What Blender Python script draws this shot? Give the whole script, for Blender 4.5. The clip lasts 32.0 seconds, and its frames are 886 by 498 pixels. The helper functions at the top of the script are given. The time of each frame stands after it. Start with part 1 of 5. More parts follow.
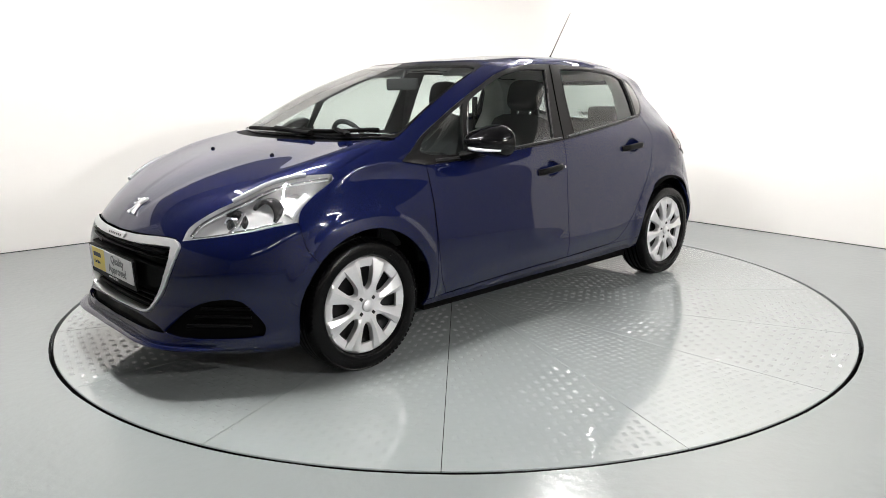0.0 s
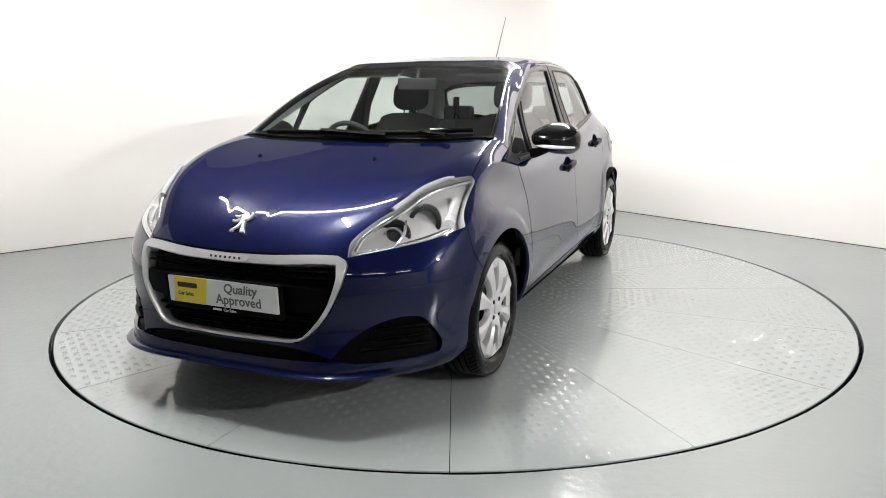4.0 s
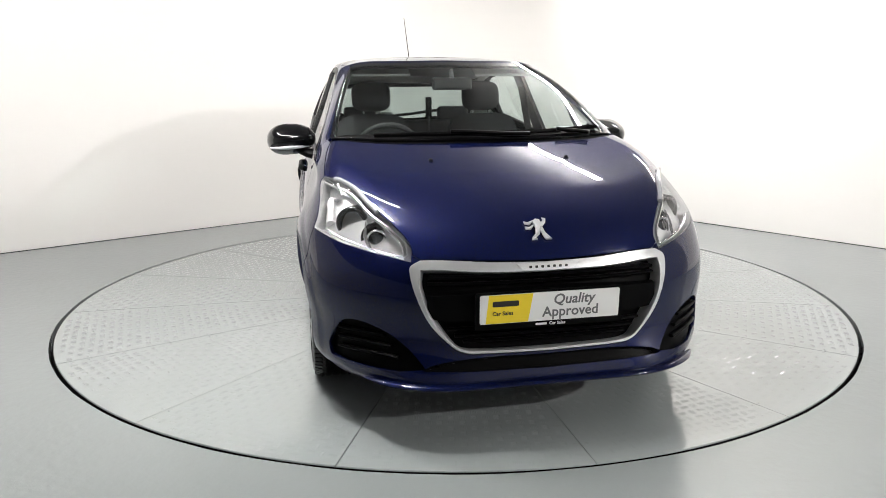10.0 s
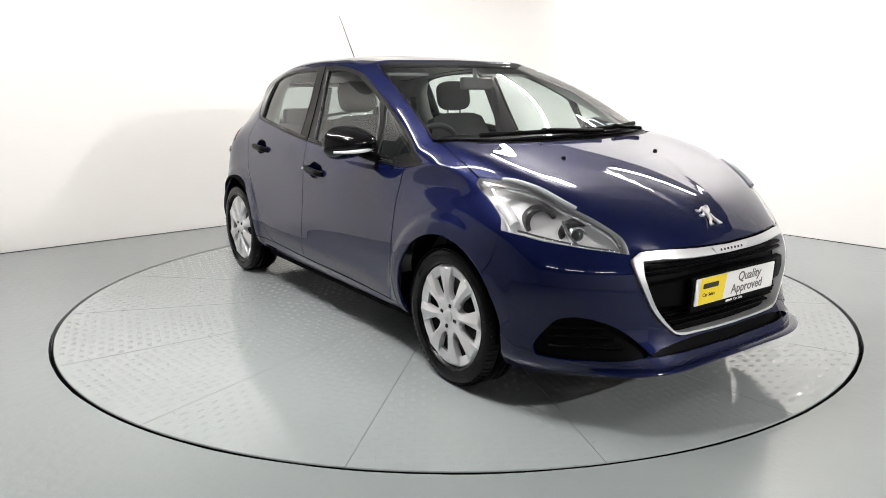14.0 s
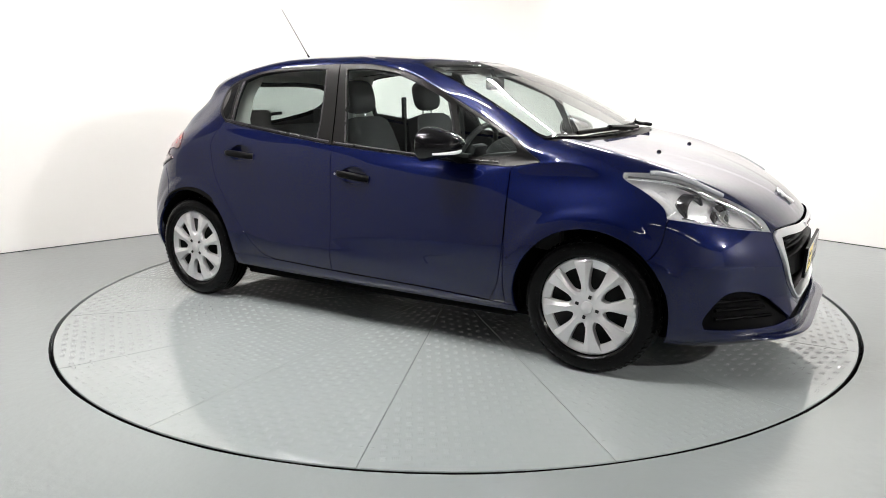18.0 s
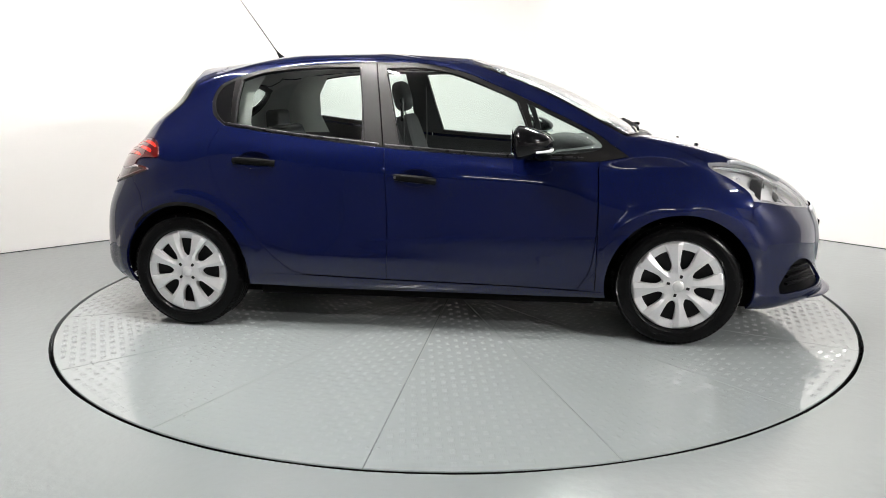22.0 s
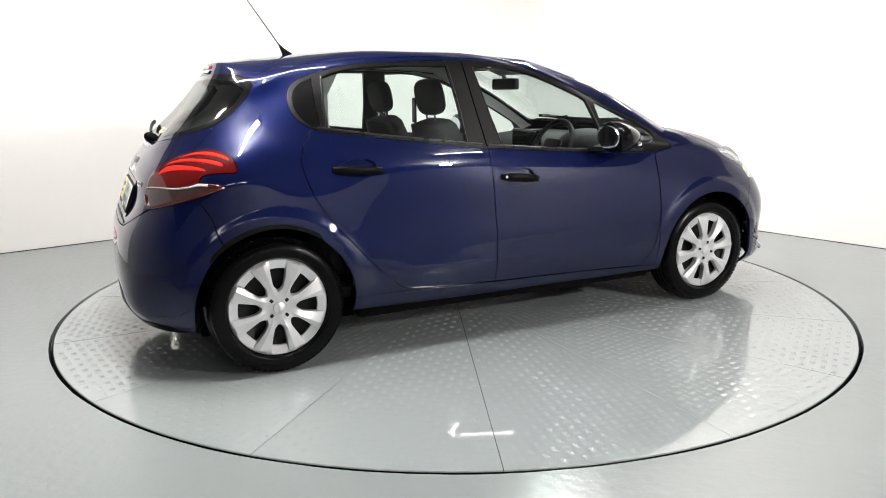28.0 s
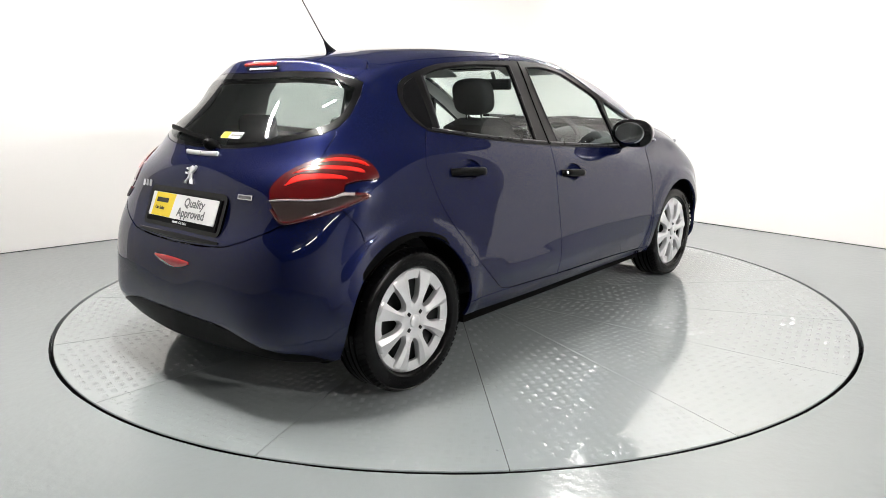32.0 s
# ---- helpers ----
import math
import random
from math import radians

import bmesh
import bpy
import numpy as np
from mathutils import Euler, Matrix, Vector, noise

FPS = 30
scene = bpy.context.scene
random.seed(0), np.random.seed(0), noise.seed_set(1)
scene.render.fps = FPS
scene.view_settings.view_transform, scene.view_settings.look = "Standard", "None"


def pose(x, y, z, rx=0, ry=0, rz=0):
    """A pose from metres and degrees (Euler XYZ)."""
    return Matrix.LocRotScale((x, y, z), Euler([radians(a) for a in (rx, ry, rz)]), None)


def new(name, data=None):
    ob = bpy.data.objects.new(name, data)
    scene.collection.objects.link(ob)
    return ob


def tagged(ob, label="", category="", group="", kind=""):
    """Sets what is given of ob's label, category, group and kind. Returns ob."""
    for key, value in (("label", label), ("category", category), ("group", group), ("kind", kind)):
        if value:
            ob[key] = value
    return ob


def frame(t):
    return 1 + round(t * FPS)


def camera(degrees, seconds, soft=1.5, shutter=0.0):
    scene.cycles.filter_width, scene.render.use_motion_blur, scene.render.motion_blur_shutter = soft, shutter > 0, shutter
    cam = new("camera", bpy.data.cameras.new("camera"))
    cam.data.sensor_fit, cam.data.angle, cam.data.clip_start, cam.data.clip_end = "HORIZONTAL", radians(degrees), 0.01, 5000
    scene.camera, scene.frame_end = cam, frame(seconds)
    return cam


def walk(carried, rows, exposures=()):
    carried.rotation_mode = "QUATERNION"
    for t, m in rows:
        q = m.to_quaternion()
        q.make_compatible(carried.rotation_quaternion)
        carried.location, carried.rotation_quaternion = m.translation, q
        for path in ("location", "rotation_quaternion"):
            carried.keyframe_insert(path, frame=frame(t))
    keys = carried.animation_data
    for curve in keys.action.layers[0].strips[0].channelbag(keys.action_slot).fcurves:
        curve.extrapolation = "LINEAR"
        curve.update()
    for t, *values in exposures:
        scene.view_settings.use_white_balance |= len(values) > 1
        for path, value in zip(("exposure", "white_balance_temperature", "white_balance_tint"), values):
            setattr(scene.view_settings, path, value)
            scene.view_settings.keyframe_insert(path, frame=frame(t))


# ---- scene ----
cam = camera(63.45, 32.0, soft=0.9)
CAM_POSE = pose(0, -4.426, 1.230, 90 - 12.354, 0, 0.784) @ pose(0, 0, 0, 0, 0, -0.40)
walk(cam, [(0.0, CAM_POSE), (32.0, CAM_POSE)], exposures=[(0.0, 0.0), (3.0, -0.07), (6.0, -0.06), (12.0, -0.13), (17.0, 0.03), (32.0, 0.06)])

# ---- the turning platform: seconds and degrees of turn ----
TURN = [(0.0, -136.05), (3.5, -115.75), (6.0, -101.1), (9.0, -83.5), (12.0, -65.95), (14.5, -51.35),
        (19.0, -25.0), (23.0, -2.0), (28.0, 26.75), (32.0, 49.75)]
CAR_AT = (-0.0447, -0.0909)     # the car's middle on the platform, before the turn
DISC_R = 2.261


# ---- world and lights ----
world = bpy.data.worlds.new("world")
scene.world = world
world.use_nodes = True
world.node_tree.nodes["Background"].inputs["Color"].default_value = (0.9, 0.95, 1.0, 1)
world.node_tree.nodes["Background"].inputs["Strength"].default_value = 0.02


# ---- materials ----
def nodes_of(name):
    m = bpy.data.materials.new(name)
    m.use_nodes = True
    nt = m.node_tree
    return m, nt, nt.nodes["Principled BSDF"]


def simple(name, color, rough=0.5, metal=0.0, vary=0.06, scale=30.0, bump=0.0, bscale=200.0, coat=0.0, ior=1.5, spec=0.5):
    """A plain surface with slight variation of tone, gloss and relief."""
    m, nt, b = nodes_of(name)
    tc = nt.nodes.new("ShaderNodeTexCoord")
    n = nt.nodes.new("ShaderNodeTexNoise")
    n.inputs["Scale"].default_value = scale
    n.inputs["Detail"].default_value = 6
    nt.links.new(tc.outputs["Object"], n.inputs["Vector"])
    r = nt.nodes.new("ShaderNodeMapRange")
    r.inputs["To Min"].default_value, r.inputs["To Max"].default_value = 1 - vary, 1 + vary
    nt.links.new(n.outputs["Fac"], r.inputs["Value"])
    mix = nt.nodes.new("ShaderNodeVectorMath")
    mix.operation = "SCALE"
    mix.inputs[0].default_value = color
    nt.links.new(r.outputs["Result"], mix.inputs["Scale"])
    nt.links.new(mix.outputs["Vector"], b.inputs["Base Color"])
    rr = nt.nodes.new("ShaderNodeMapRange")
    rr.inputs["To Min"].default_value, rr.inputs["To Max"].default_value = max(0, rough - vary * 0.6), min(1, rough + vary * 0.6)
    nt.links.new(n.outputs["Fac"], rr.inputs["Value"])
    nt.links.new(rr.outputs["Result"], b.inputs["Roughness"])
    b.inputs["Metallic"].default_value = metal
    b.inputs["Coat Weight"].default_value = coat
    b.inputs["Coat Roughness"].default_value = 0.03
    b.inputs["IOR"].default_value = ior
    b.inputs["Specular IOR Level"].default_value = spec
    if bump:
        n2 = nt.nodes.new("ShaderNodeTexNoise")
        n2.inputs["Scale"].default_value = bscale
        n2.inputs["Detail"].default_value = 4
        nt.links.new(tc.outputs["Object"], n2.inputs["Vector"])
        bp = nt.nodes.new("ShaderNodeBump")
        bp.inputs["Strength"].default_value = bump
        bp.inputs["Distance"].default_value = 0.002
        nt.links.new(n2.outputs["Fac"], bp.inputs["Height"])
        nt.links.new(bp.outputs["Normal"], b.inputs["Normal"])
    return m


def thin_glass(name, tint, rough=0.0, gloss=0.055):
    """A thin pane: tinted see-through with a gloss that grows at grazing angles."""
    m, nt, b = nodes_of(name)
    nt.nodes.remove(b)
    out = nt.nodes["Material Output"]
    tr = nt.nodes.new("ShaderNodeBsdfTransparent")
    tr.inputs["Color"].default_value = (*tint, 1)
    gl = nt.nodes.new("ShaderNodeBsdfGlossy")
    gl.inputs["Roughness"].default_value = rough
    fr = nt.nodes.new("ShaderNodeLayerWeight")
    fr.inputs["Blend"].default_value = 0.5
    pw = nt.nodes.new("ShaderNodeMath")
    pw.operation = "POWER"
    pw.inputs[1].default_value = 4.5
    nt.links.new(fr.outputs["Facing"], pw.inputs[0])
    ad = nt.nodes.new("ShaderNodeMath")
    ad.operation = "MULTIPLY_ADD"
    ad.inputs[1].default_value, ad.inputs[2].default_value = 0.92, gloss
    nt.links.new(pw.outputs["Value"], ad.inputs[0])
    mx = nt.nodes.new("ShaderNodeMixShader")
    nt.links.new(ad.outputs["Value"], mx.inputs["Fac"])
    nt.links.new(tr.outputs["BSDF"], mx.inputs[1])
    nt.links.new(gl.outputs["BSDF"], mx.inputs[2])
    nt.links.new(mx.outputs["Shader"], out.inputs["Surface"])
    return m


def glow(name, color, strength):
    m, nt, b = nodes_of(name)
    b.inputs["Base Color"].default_value = (0.8, 0.8, 0.8, 1)
    b.inputs["Emission Color"].default_value = (*color, 1)
    b.inputs["Emission Strength"].default_value = strength
    return m


def car_paint():
    """Dark blue metallic paint under clear lacquer."""
    m, nt, b = nodes_of("blue_metallic_paint")
    tc = nt.nodes.new("ShaderNodeTexCoord")
    v = nt.nodes.new("ShaderNodeTexVoronoi")
    v.inputs["Scale"].default_value = 1400
    nt.links.new(tc.outputs["Object"], v.inputs["Vector"])
    ramp = nt.nodes.new("ShaderNodeMixRGB")
    ramp.inputs["Color1"].default_value = (0.0018, 0.0038, 0.0270, 1)
    ramp.inputs["Color2"].default_value = (0.0030, 0.0066, 0.0460, 1)
    sep = nt.nodes.new("ShaderNodeSeparateColor")
    nt.links.new(v.outputs["Color"], sep.inputs["Color"])
    nt.links.new(sep.outputs["Red"], ramp.inputs["Fac"])
    nt.links.new(ramp.outputs["Color"], b.inputs["Base Color"])
    b.inputs["Metallic"].default_value = 0.50
    b.inputs["Roughness"].default_value = 0.48
    b.inputs["Specular IOR Level"].default_value = 0.05
    b.inputs["Specular Tint"].default_value = (0.11, 0.16, 0.50, 1)
    b.inputs["Coat Weight"].default_value = 1.0
    b.inputs["Coat Roughness"].default_value = 0.004
    b.inputs["Coat IOR"].default_value = 1.52
    return m


PAINT = car_paint()
GLASS = thin_glass("green_tinted_glass", (0.86, 0.93, 0.91), gloss=0.075)
DARK_GLASS = simple("black_glass", (0.004, 0.004, 0.0045), 0.06, vary=0.02, coat=0.9, spec=0.05)
DEEP_BLACK = simple("arch_black", (0.003, 0.003, 0.003), 0.9, vary=0.1, spec=0.03)
TRIM = simple("black_trim", (0.0020, 0.0020, 0.0022), 0.40, vary=0.1, bump=0.1, bscale=600, spec=0.045)
GLOSS_BLACK = simple("gloss_black", (0.003, 0.003, 0.0035), 0.12, vary=0.02, coat=0.45, spec=0.1)
PILLAR_FILM = simple("satin_black_film", (0.0045, 0.0042, 0.0042), 0.33, vary=0.08, bump=0.05, bscale=500, spec=0.22)
RUBBER = simple("tyre_rubber", (0.002, 0.002, 0.0022), 0.24, vary=0.15, scale=60, bump=0.15, bscale=500, spec=0.14)
WHEEL_SILVER = simple("wheel_silver", (0.71, 0.71, 0.72), 0.33, metal=0.55, vary=0.05, scale=60)
SILVER = simple("silver_paint", (0.72, 0.73, 0.74), 0.30, metal=0.7, vary=0.03)
CHROME = simple("chrome", (0.82, 0.83, 0.85), 0.08, metal=1.0, vary=0.02)
WHITE_WALL = simple("white_wall_paint", (0.845, 0.828, 0.805), 0.55, vary=0.015, scale=2.0, bump=0.08, bscale=120)
FLOOR_PAINT = simple("grey_floor_paint", (0.238, 0.260, 0.264), 0.20, vary=0.06, scale=1.2, bump=0.9, bscale=22, coat=0.0, spec=0.5)
CLOTH = simple("dark_seat_cloth", (0.050, 0.050, 0.052), 0.9, vary=0.2, scale=120, bump=0.4, bscale=900, spec=0.15)
PLASTIC = simple("dark_interior_plastic", (0.030, 0.030, 0.032), 0.6, vary=0.1, bump=0.2, bscale=700, spec=0.25)
LINER = simple("grey_headliner", (0.58, 0.58, 0.56), 0.9, vary=0.05, bump=0.2, bscale=900)
TUBE = glow("tube_glow", (1.0, 0.966, 0.936), 205.0)
TUBE_FRONT = glow("tube_glow_front", (1.0, 0.966, 0.936), 860.0)
TUBE_SIDE = glow("tube_glow_side", (1.0, 0.966, 0.936), 7600.0)
TUBE_DIM = glow("tube_glow_dim", (1.0, 0.966, 0.936), 135.0)
TUBE_LOW = glow("tube_glow_low", (1.0, 0.966, 0.936), 80.0)
TUBE_FAR = glow("tube_glow_far", (1.0, 0.966, 0.936), 30.0)
PALE_HALL = simple("pale_hall_paint", (0.30, 0.30, 0.295), 0.7, vary=0.05, scale=2.0)
HALL_WALL = simple("hall_wall_paint", (0.12, 0.12, 0.12), 0.7, vary=0.05, scale=2.0)
CEILING = simple("dark_ceiling", (0.13, 0.13, 0.13), 0.8, vary=0.06, scale=3.0)
DECK_PAINT = simple("grey_deck_paint", (0.290, 0.317, 0.323), 0.05, vary=0.04, scale=3.0, bump=0.006, bscale=18, coat=0.5, spec=0.55)


# ---- mesh helpers ----
def part(name, bm, material, parent=None, label=""):
    """One bmesh as one mesh object, under a thing or under a part."""
    me = bpy.data.meshes.new(name)
    bm.to_mesh(me)
    bm.free()
    ob = new(name, me)
    mats = material if isinstance(material, (list, tuple)) else [material]
    for mt in mats:
        me.materials.append(mt)
    if parent is not None:
        ob.parent = parent
    if label:
        ob["label"] = label
    return ob


def smooth(bm, angle=40):
    for f in bm.faces:
        f.smooth = True
    lim = radians(angle)
    for e in bm.edges:
        if len(e.link_faces) == 2 and e.calc_face_angle(0) > lim:
            e.smooth = False
    return bm


def box(bm, x0, x1, y0, y1, z0, z1, bevel=0.0, segs=2):
    """A block with rounded edges, added to bm."""
    t = bmesh.new()
    bmesh.ops.create_cube(t, size=1.0)
    bmesh.ops.transform(t, matrix=Matrix.Translation(((x0 + x1) / 2, (y0 + y1) / 2, (z0 + z1) / 2)) @ Matrix.Diagonal((x1 - x0, y1 - y0, z1 - z0, 1)), verts=t.verts)
    if bevel:
        bmesh.ops.bevel(t, geom=t.edges[:], offset=bevel, segments=segs, affect="EDGES", profile=0.6)
    join(bm, t)
    return bm


def join(bm, t, m=None):
    """Adds the bmesh t to bm, at the pose m."""
    if m is not None:
        bmesh.ops.transform(t, matrix=m, verts=t.verts)
    me = bpy.data.meshes.new("joined")
    t.to_mesh(me)
    t.free()
    bm.from_mesh(me)
    bpy.data.meshes.remove(me)
    return bm


def lathe(profile, n=64, axis="y"):
    """A body of revolution: profile of (radius, offset along the axis)."""
    bm = bmesh.new()
    rings = []
    for r, o in profile:
        ring = []
        for i in range(n):
            a = 2 * math.pi * i / n
            p = (r * math.cos(a), o, r * math.sin(a)) if axis == "y" else (r * math.cos(a), r * math.sin(a), o)
            ring.append(bm.verts.new(p))
        rings.append(ring)
    for a, b in zip(rings, rings[1:]):
        for i in range(n):
            bm.faces.new((a[i], a[(i + 1) % n], b[(i + 1) % n], b[i]))
    return bm


def sweep(points, radius, n=8, closed=False, scale=None):
    """A round bar along points."""
    bm = bmesh.new()
    pts = [Vector(p) for p in points]
    rings = []
    up = Vector((0, 0, 1))
    for i, p in enumerate(pts):
        d = (pts[(i + 1) % len(pts)] if (closed or i < len(pts) - 1) else p) - (pts[i - 1] if (closed or i > 0) else p)
        d.normalize()
        s = d.cross(up if abs(d.z) < 0.95 else Vector((1, 0, 0))).normalized()
        t = s.cross(d)
        r = radius[i] if isinstance(radius, (list, tuple)) else radius
        a, b = scale if scale else (1, 1)
        rings.append([bm.verts.new(p + s * (r * a * math.cos(2 * math.pi * k / n)) + t * (r * b * math.sin(2 * math.pi * k / n))) for k in range(n)])
    pairs = list(zip(rings, rings[1:])) + ([(rings[-1], rings[0])] if closed else [])
    for a, b in pairs:
        for k in range(n):
            bm.faces.new((a[k], a[(k + 1) % n], b[(k + 1) % n], b[k]))
    if not closed:
        bm.faces.new(rings[0][::-1])
        bm.faces.new(rings[-1])
    bmesh.ops.recalc_face_normals(bm, faces=bm.faces[:])
    return smooth(bm, 50)


def curve(pts, n=10):
    """A smooth line through points (Catmull-Rom), n steps between each two."""
    p = [np.array(q, float) for q in pts]
    p = [2 * p[0] - p[1]] + p + [2 * p[-1] - p[-2]]
    out = []
    for i in range(1, len(p) - 2):
        for k in range(n):
            t = k / n
            out.append(0.5 * (2 * p[i] + (p[i + 1] - p[i - 1]) * t + (2 * p[i - 1] - 5 * p[i] + 4 * p[i + 1] - p[i + 2]) * t ** 2 + (3 * p[i] - p[i - 1] - 3 * p[i + 1] + p[i + 2]) * t ** 3))
    out.append(p[-2])
    return out


# ---- the room ----
CORNER = np.array((0.47, 4.46))
DIR_L = np.array((-0.768, -0.641))
DIR_R = np.array((0.660, -0.752))
ROOM_H = 2.85
WALL_H = 2.4


def wall_piece(name, line, label="smooth white painted studio wall", mat=None, lo=-0.03, hi=2.4):
    """A wall 0.12 m thick behind a line on the floor, seen from the line's right hand."""
    bm = bmesh.new()
    pts = [np.array(p, float) for p in line]
    outs = []
    for k, p in enumerate(pts):
        d = pts[min(k + 1, len(pts) - 1)] - pts[max(k - 1, 0)]
        d /= np.linalg.norm(d)
        outs.append(p + np.array((-d[1], d[0])) * 0.12)
    col = [[bm.verts.new((q[0], q[1], z)) for q, z in ((p, lo), (p, hi), (o, hi), (o, lo))] for p, o in zip(pts, outs)]
    for a, c in zip(col, col[1:]):
        for k in range(4):
            bm.faces.new((a[k], c[k], c[(k + 1) % 4], a[(k + 1) % 4]))
    bm.faces.new(col[0])
    bm.faces.new(col[-1][::-1])
    bmesh.ops.recalc_face_normals(bm, faces=bm.faces[:])
    smooth(bm, 30)
    tagged(part(name, bm, mat or WHITE_WALL), label, "wall", kind="structure")


def room():
    # the white corner behind the platform, with a rounded turn; a long dim hall behind the camera
    a = CORNER + DIR_L * 0.9
    b = CORNER + DIR_R * 0.9
    turn = [(1 - t) ** 2 * a + 2 * t * (1 - t) * CORNER + t * t * b for t in np.linspace(0, 1, 17)]
    left = CORNER + DIR_L * 6.6
    right = CORNER + DIR_R * 6.2
    back_l, back_r = left + np.array((-0.2, -10.0)), right + np.array((2.6, -8.0))
    for nm, line in (("left", [left, turn[0]]), ("corner", turn), ("right", [turn[-1], right])):
        wall_piece("wall_" + nm, line, hi=ROOM_H + 0.02 if nm == "right" else WALL_H)
        if nm != "right":
            wall_piece("wall_top_" + nm, line, "dark band of wall above the white studio wall", HALL_WALL, WALL_H, ROOM_H + 0.02)
        wall_piece("wall_joint_" + nm, [np.array(q) * 0.9988 for q in line], "thin dark joint along the wall's foot", TRIM, 0.0, 0.005)
    for nm, line in (("right", [right, back_r]), ("end", [back_r, back_l]), ("left", [back_l, left])):
        wall_piece("wall_hall_" + nm, line, "plain pale wall of the hall", PALE_HALL, -0.03, ROOM_H + 0.02)
    # floor sheet with the round pit
    bm = bmesh.new()
    turns = np.linspace(0, 2 * math.pi, 193)[:-1]
    rad = [DISC_R + 0.019 + 0.0035 * noise.noise((9 * math.cos(a), 9 * math.sin(a), 0.3)) + 0.002 * noise.noise((40 * math.cos(a), 40 * math.sin(a), 2)) for a in turns]
    ring = [bm.verts.new((r * math.cos(a), r * math.sin(a), 0)) for a, r in zip(turns, rad)]
    out = [bm.verts.new((13 * math.cos(a), -3 + 14 * math.sin(a), 0)) for a in turns]
    pit = [bm.verts.new((v.co.x, v.co.y, -0.12)) for v in ring]
    for i in range(192):
        j = (i + 1) % 192
        bm.faces.new((ring[i], out[i], out[j], ring[j]))
        bm.faces.new((pit[i], ring[i], ring[j], pit[j]))
    tagged(part("floor", bm, FLOOR_PAINT), "glossy grey painted concrete floor with a round opening", "floor", kind="structure")
    bm = bmesh.new()
    bmesh.ops.create_circle(bm, cap_ends=True, segments=96, radius=DISC_R + 0.1, matrix=Matrix.Translation((0, 0, -0.12)))
    tagged(part("pit_floor", bm, DEEP_BLACK), "dark bottom of the pit under the platform", "floor", kind="structure")
    bm = bmesh.new()
    box(bm, -12, 12, -16, 9, ROOM_H, ROOM_H + 0.1)
    tagged(part("ceiling", bm, CEILING), "plain ceiling over the studio", "ceiling", kind="structure")


room()


def tube_light(x0, y0, x1, y1, z=2.7, mat=None):
    ln = math.hypot(x1 - x0, y1 - y0)
    th = new("tube_light")
    th.matrix_basis = Matrix.Translation(((x0 + x1) / 2, (y0 + y1) / 2, z)) @ Matrix.Rotation(math.atan2(y1 - y0, x1 - x0), 4, "Z")
    part("tube", sweep([(-ln / 2 + 0.03, 0, 0), (ln / 2 - 0.03, 0, 0)], 0.022, 12), mat or TUBE, th, "glowing white tube")
    for s in (-1, 1):
        part("end_cap", sweep([(s * (ln / 2 - 0.03), 0, 0), (s * ln / 2, 0, 0)], 0.024, 12), SILVER, th)
        part("hanger", sweep([(s * (ln / 2 - 0.015), 0, 0), (s * (ln / 2 - 0.015), 0, ROOM_H - z)], 0.004, 6), SILVER, th)
    tagged(th, "long white tube light hung from the ceiling", "lamp", group="tube lights")


for x0, y0, x1, y1, mat in [(0.75, 2.60, 1.42, 0.40, TUBE), (1.75, 1.5, 2.95, 0.9, TUBE_LOW), (-2.45, 0.3, -2.1, -0.75, TUBE_DIM), (-2.0, -0.70, -0.35, -1.20, TUBE)]:
    tube_light(x0, y0, x1, y1, 2.7, mat)
tube_light(-1.02, -1.42, -0.85, -1.98, 2.7, TUBE_FRONT)
tube_light(2.45, -2.75, 2.85, -2.25, 2.7, TUBE)
tube_light(4.80, -4.72, 5.05, -4.62, 2.7, TUBE_SIDE)
for x in (-1.0, 0.7, 2.4):
    tube_light(x - 0.6, -6.7, x + 0.6, -6.7, 2.7, TUBE_FAR)
for x in (-4.5, -1.5, 1.5, 4.5):
    tube_light(x - 0.6, -10.0, x + 0.6, -10.0, 2.8, TUBE_FAR)

# ---- the platform: a middle disc and wedge plates with a raised tread ----
platform = new("turntable")
tagged(platform, "round grey painted steel turntable of wedge plates flush with the floor", "turntable")
bm = lathe([(0.001, -0.012), (DISC_R - 0.03, -0.012), (DISC_R - 0.03, -0.06), (0.001, -0.06)], 96, "z")
bmesh.ops.recalc_face_normals(bm, faces=bm.faces[:])
part("drum", bm, DEEP_BLACK, platform, "dark steel drum under the plates")
R_MID = 0.20
bm = lathe([(0.001, 0.0), (R_MID - 0.003, 0.0), (R_MID - 0.001, -0.002), (R_MID - 0.001, -0.01), (0.001, -0.01)], 96, "z")
bmesh.ops.recalc_face_normals(bm, faces=bm.faces[:])
part("middle_disc", bm, DECK_PAINT, platform)

# added black ring covers the rim's side, standing in for the gap's shade
bm = lathe([(DISC_R + 0.0005, -0.0045), (DISC_R + 0.004, -0.005), (DISC_R + 0.004, -0.06), (DISC_R + 0.0005, -0.06)], 192, "z")
bmesh.ops.recalc_face_normals(bm, faces=bm.faces[:])
part("gap_shade_ring", bm, DEEP_BLACK, platform, "black ring added as the shade in the rim gap")


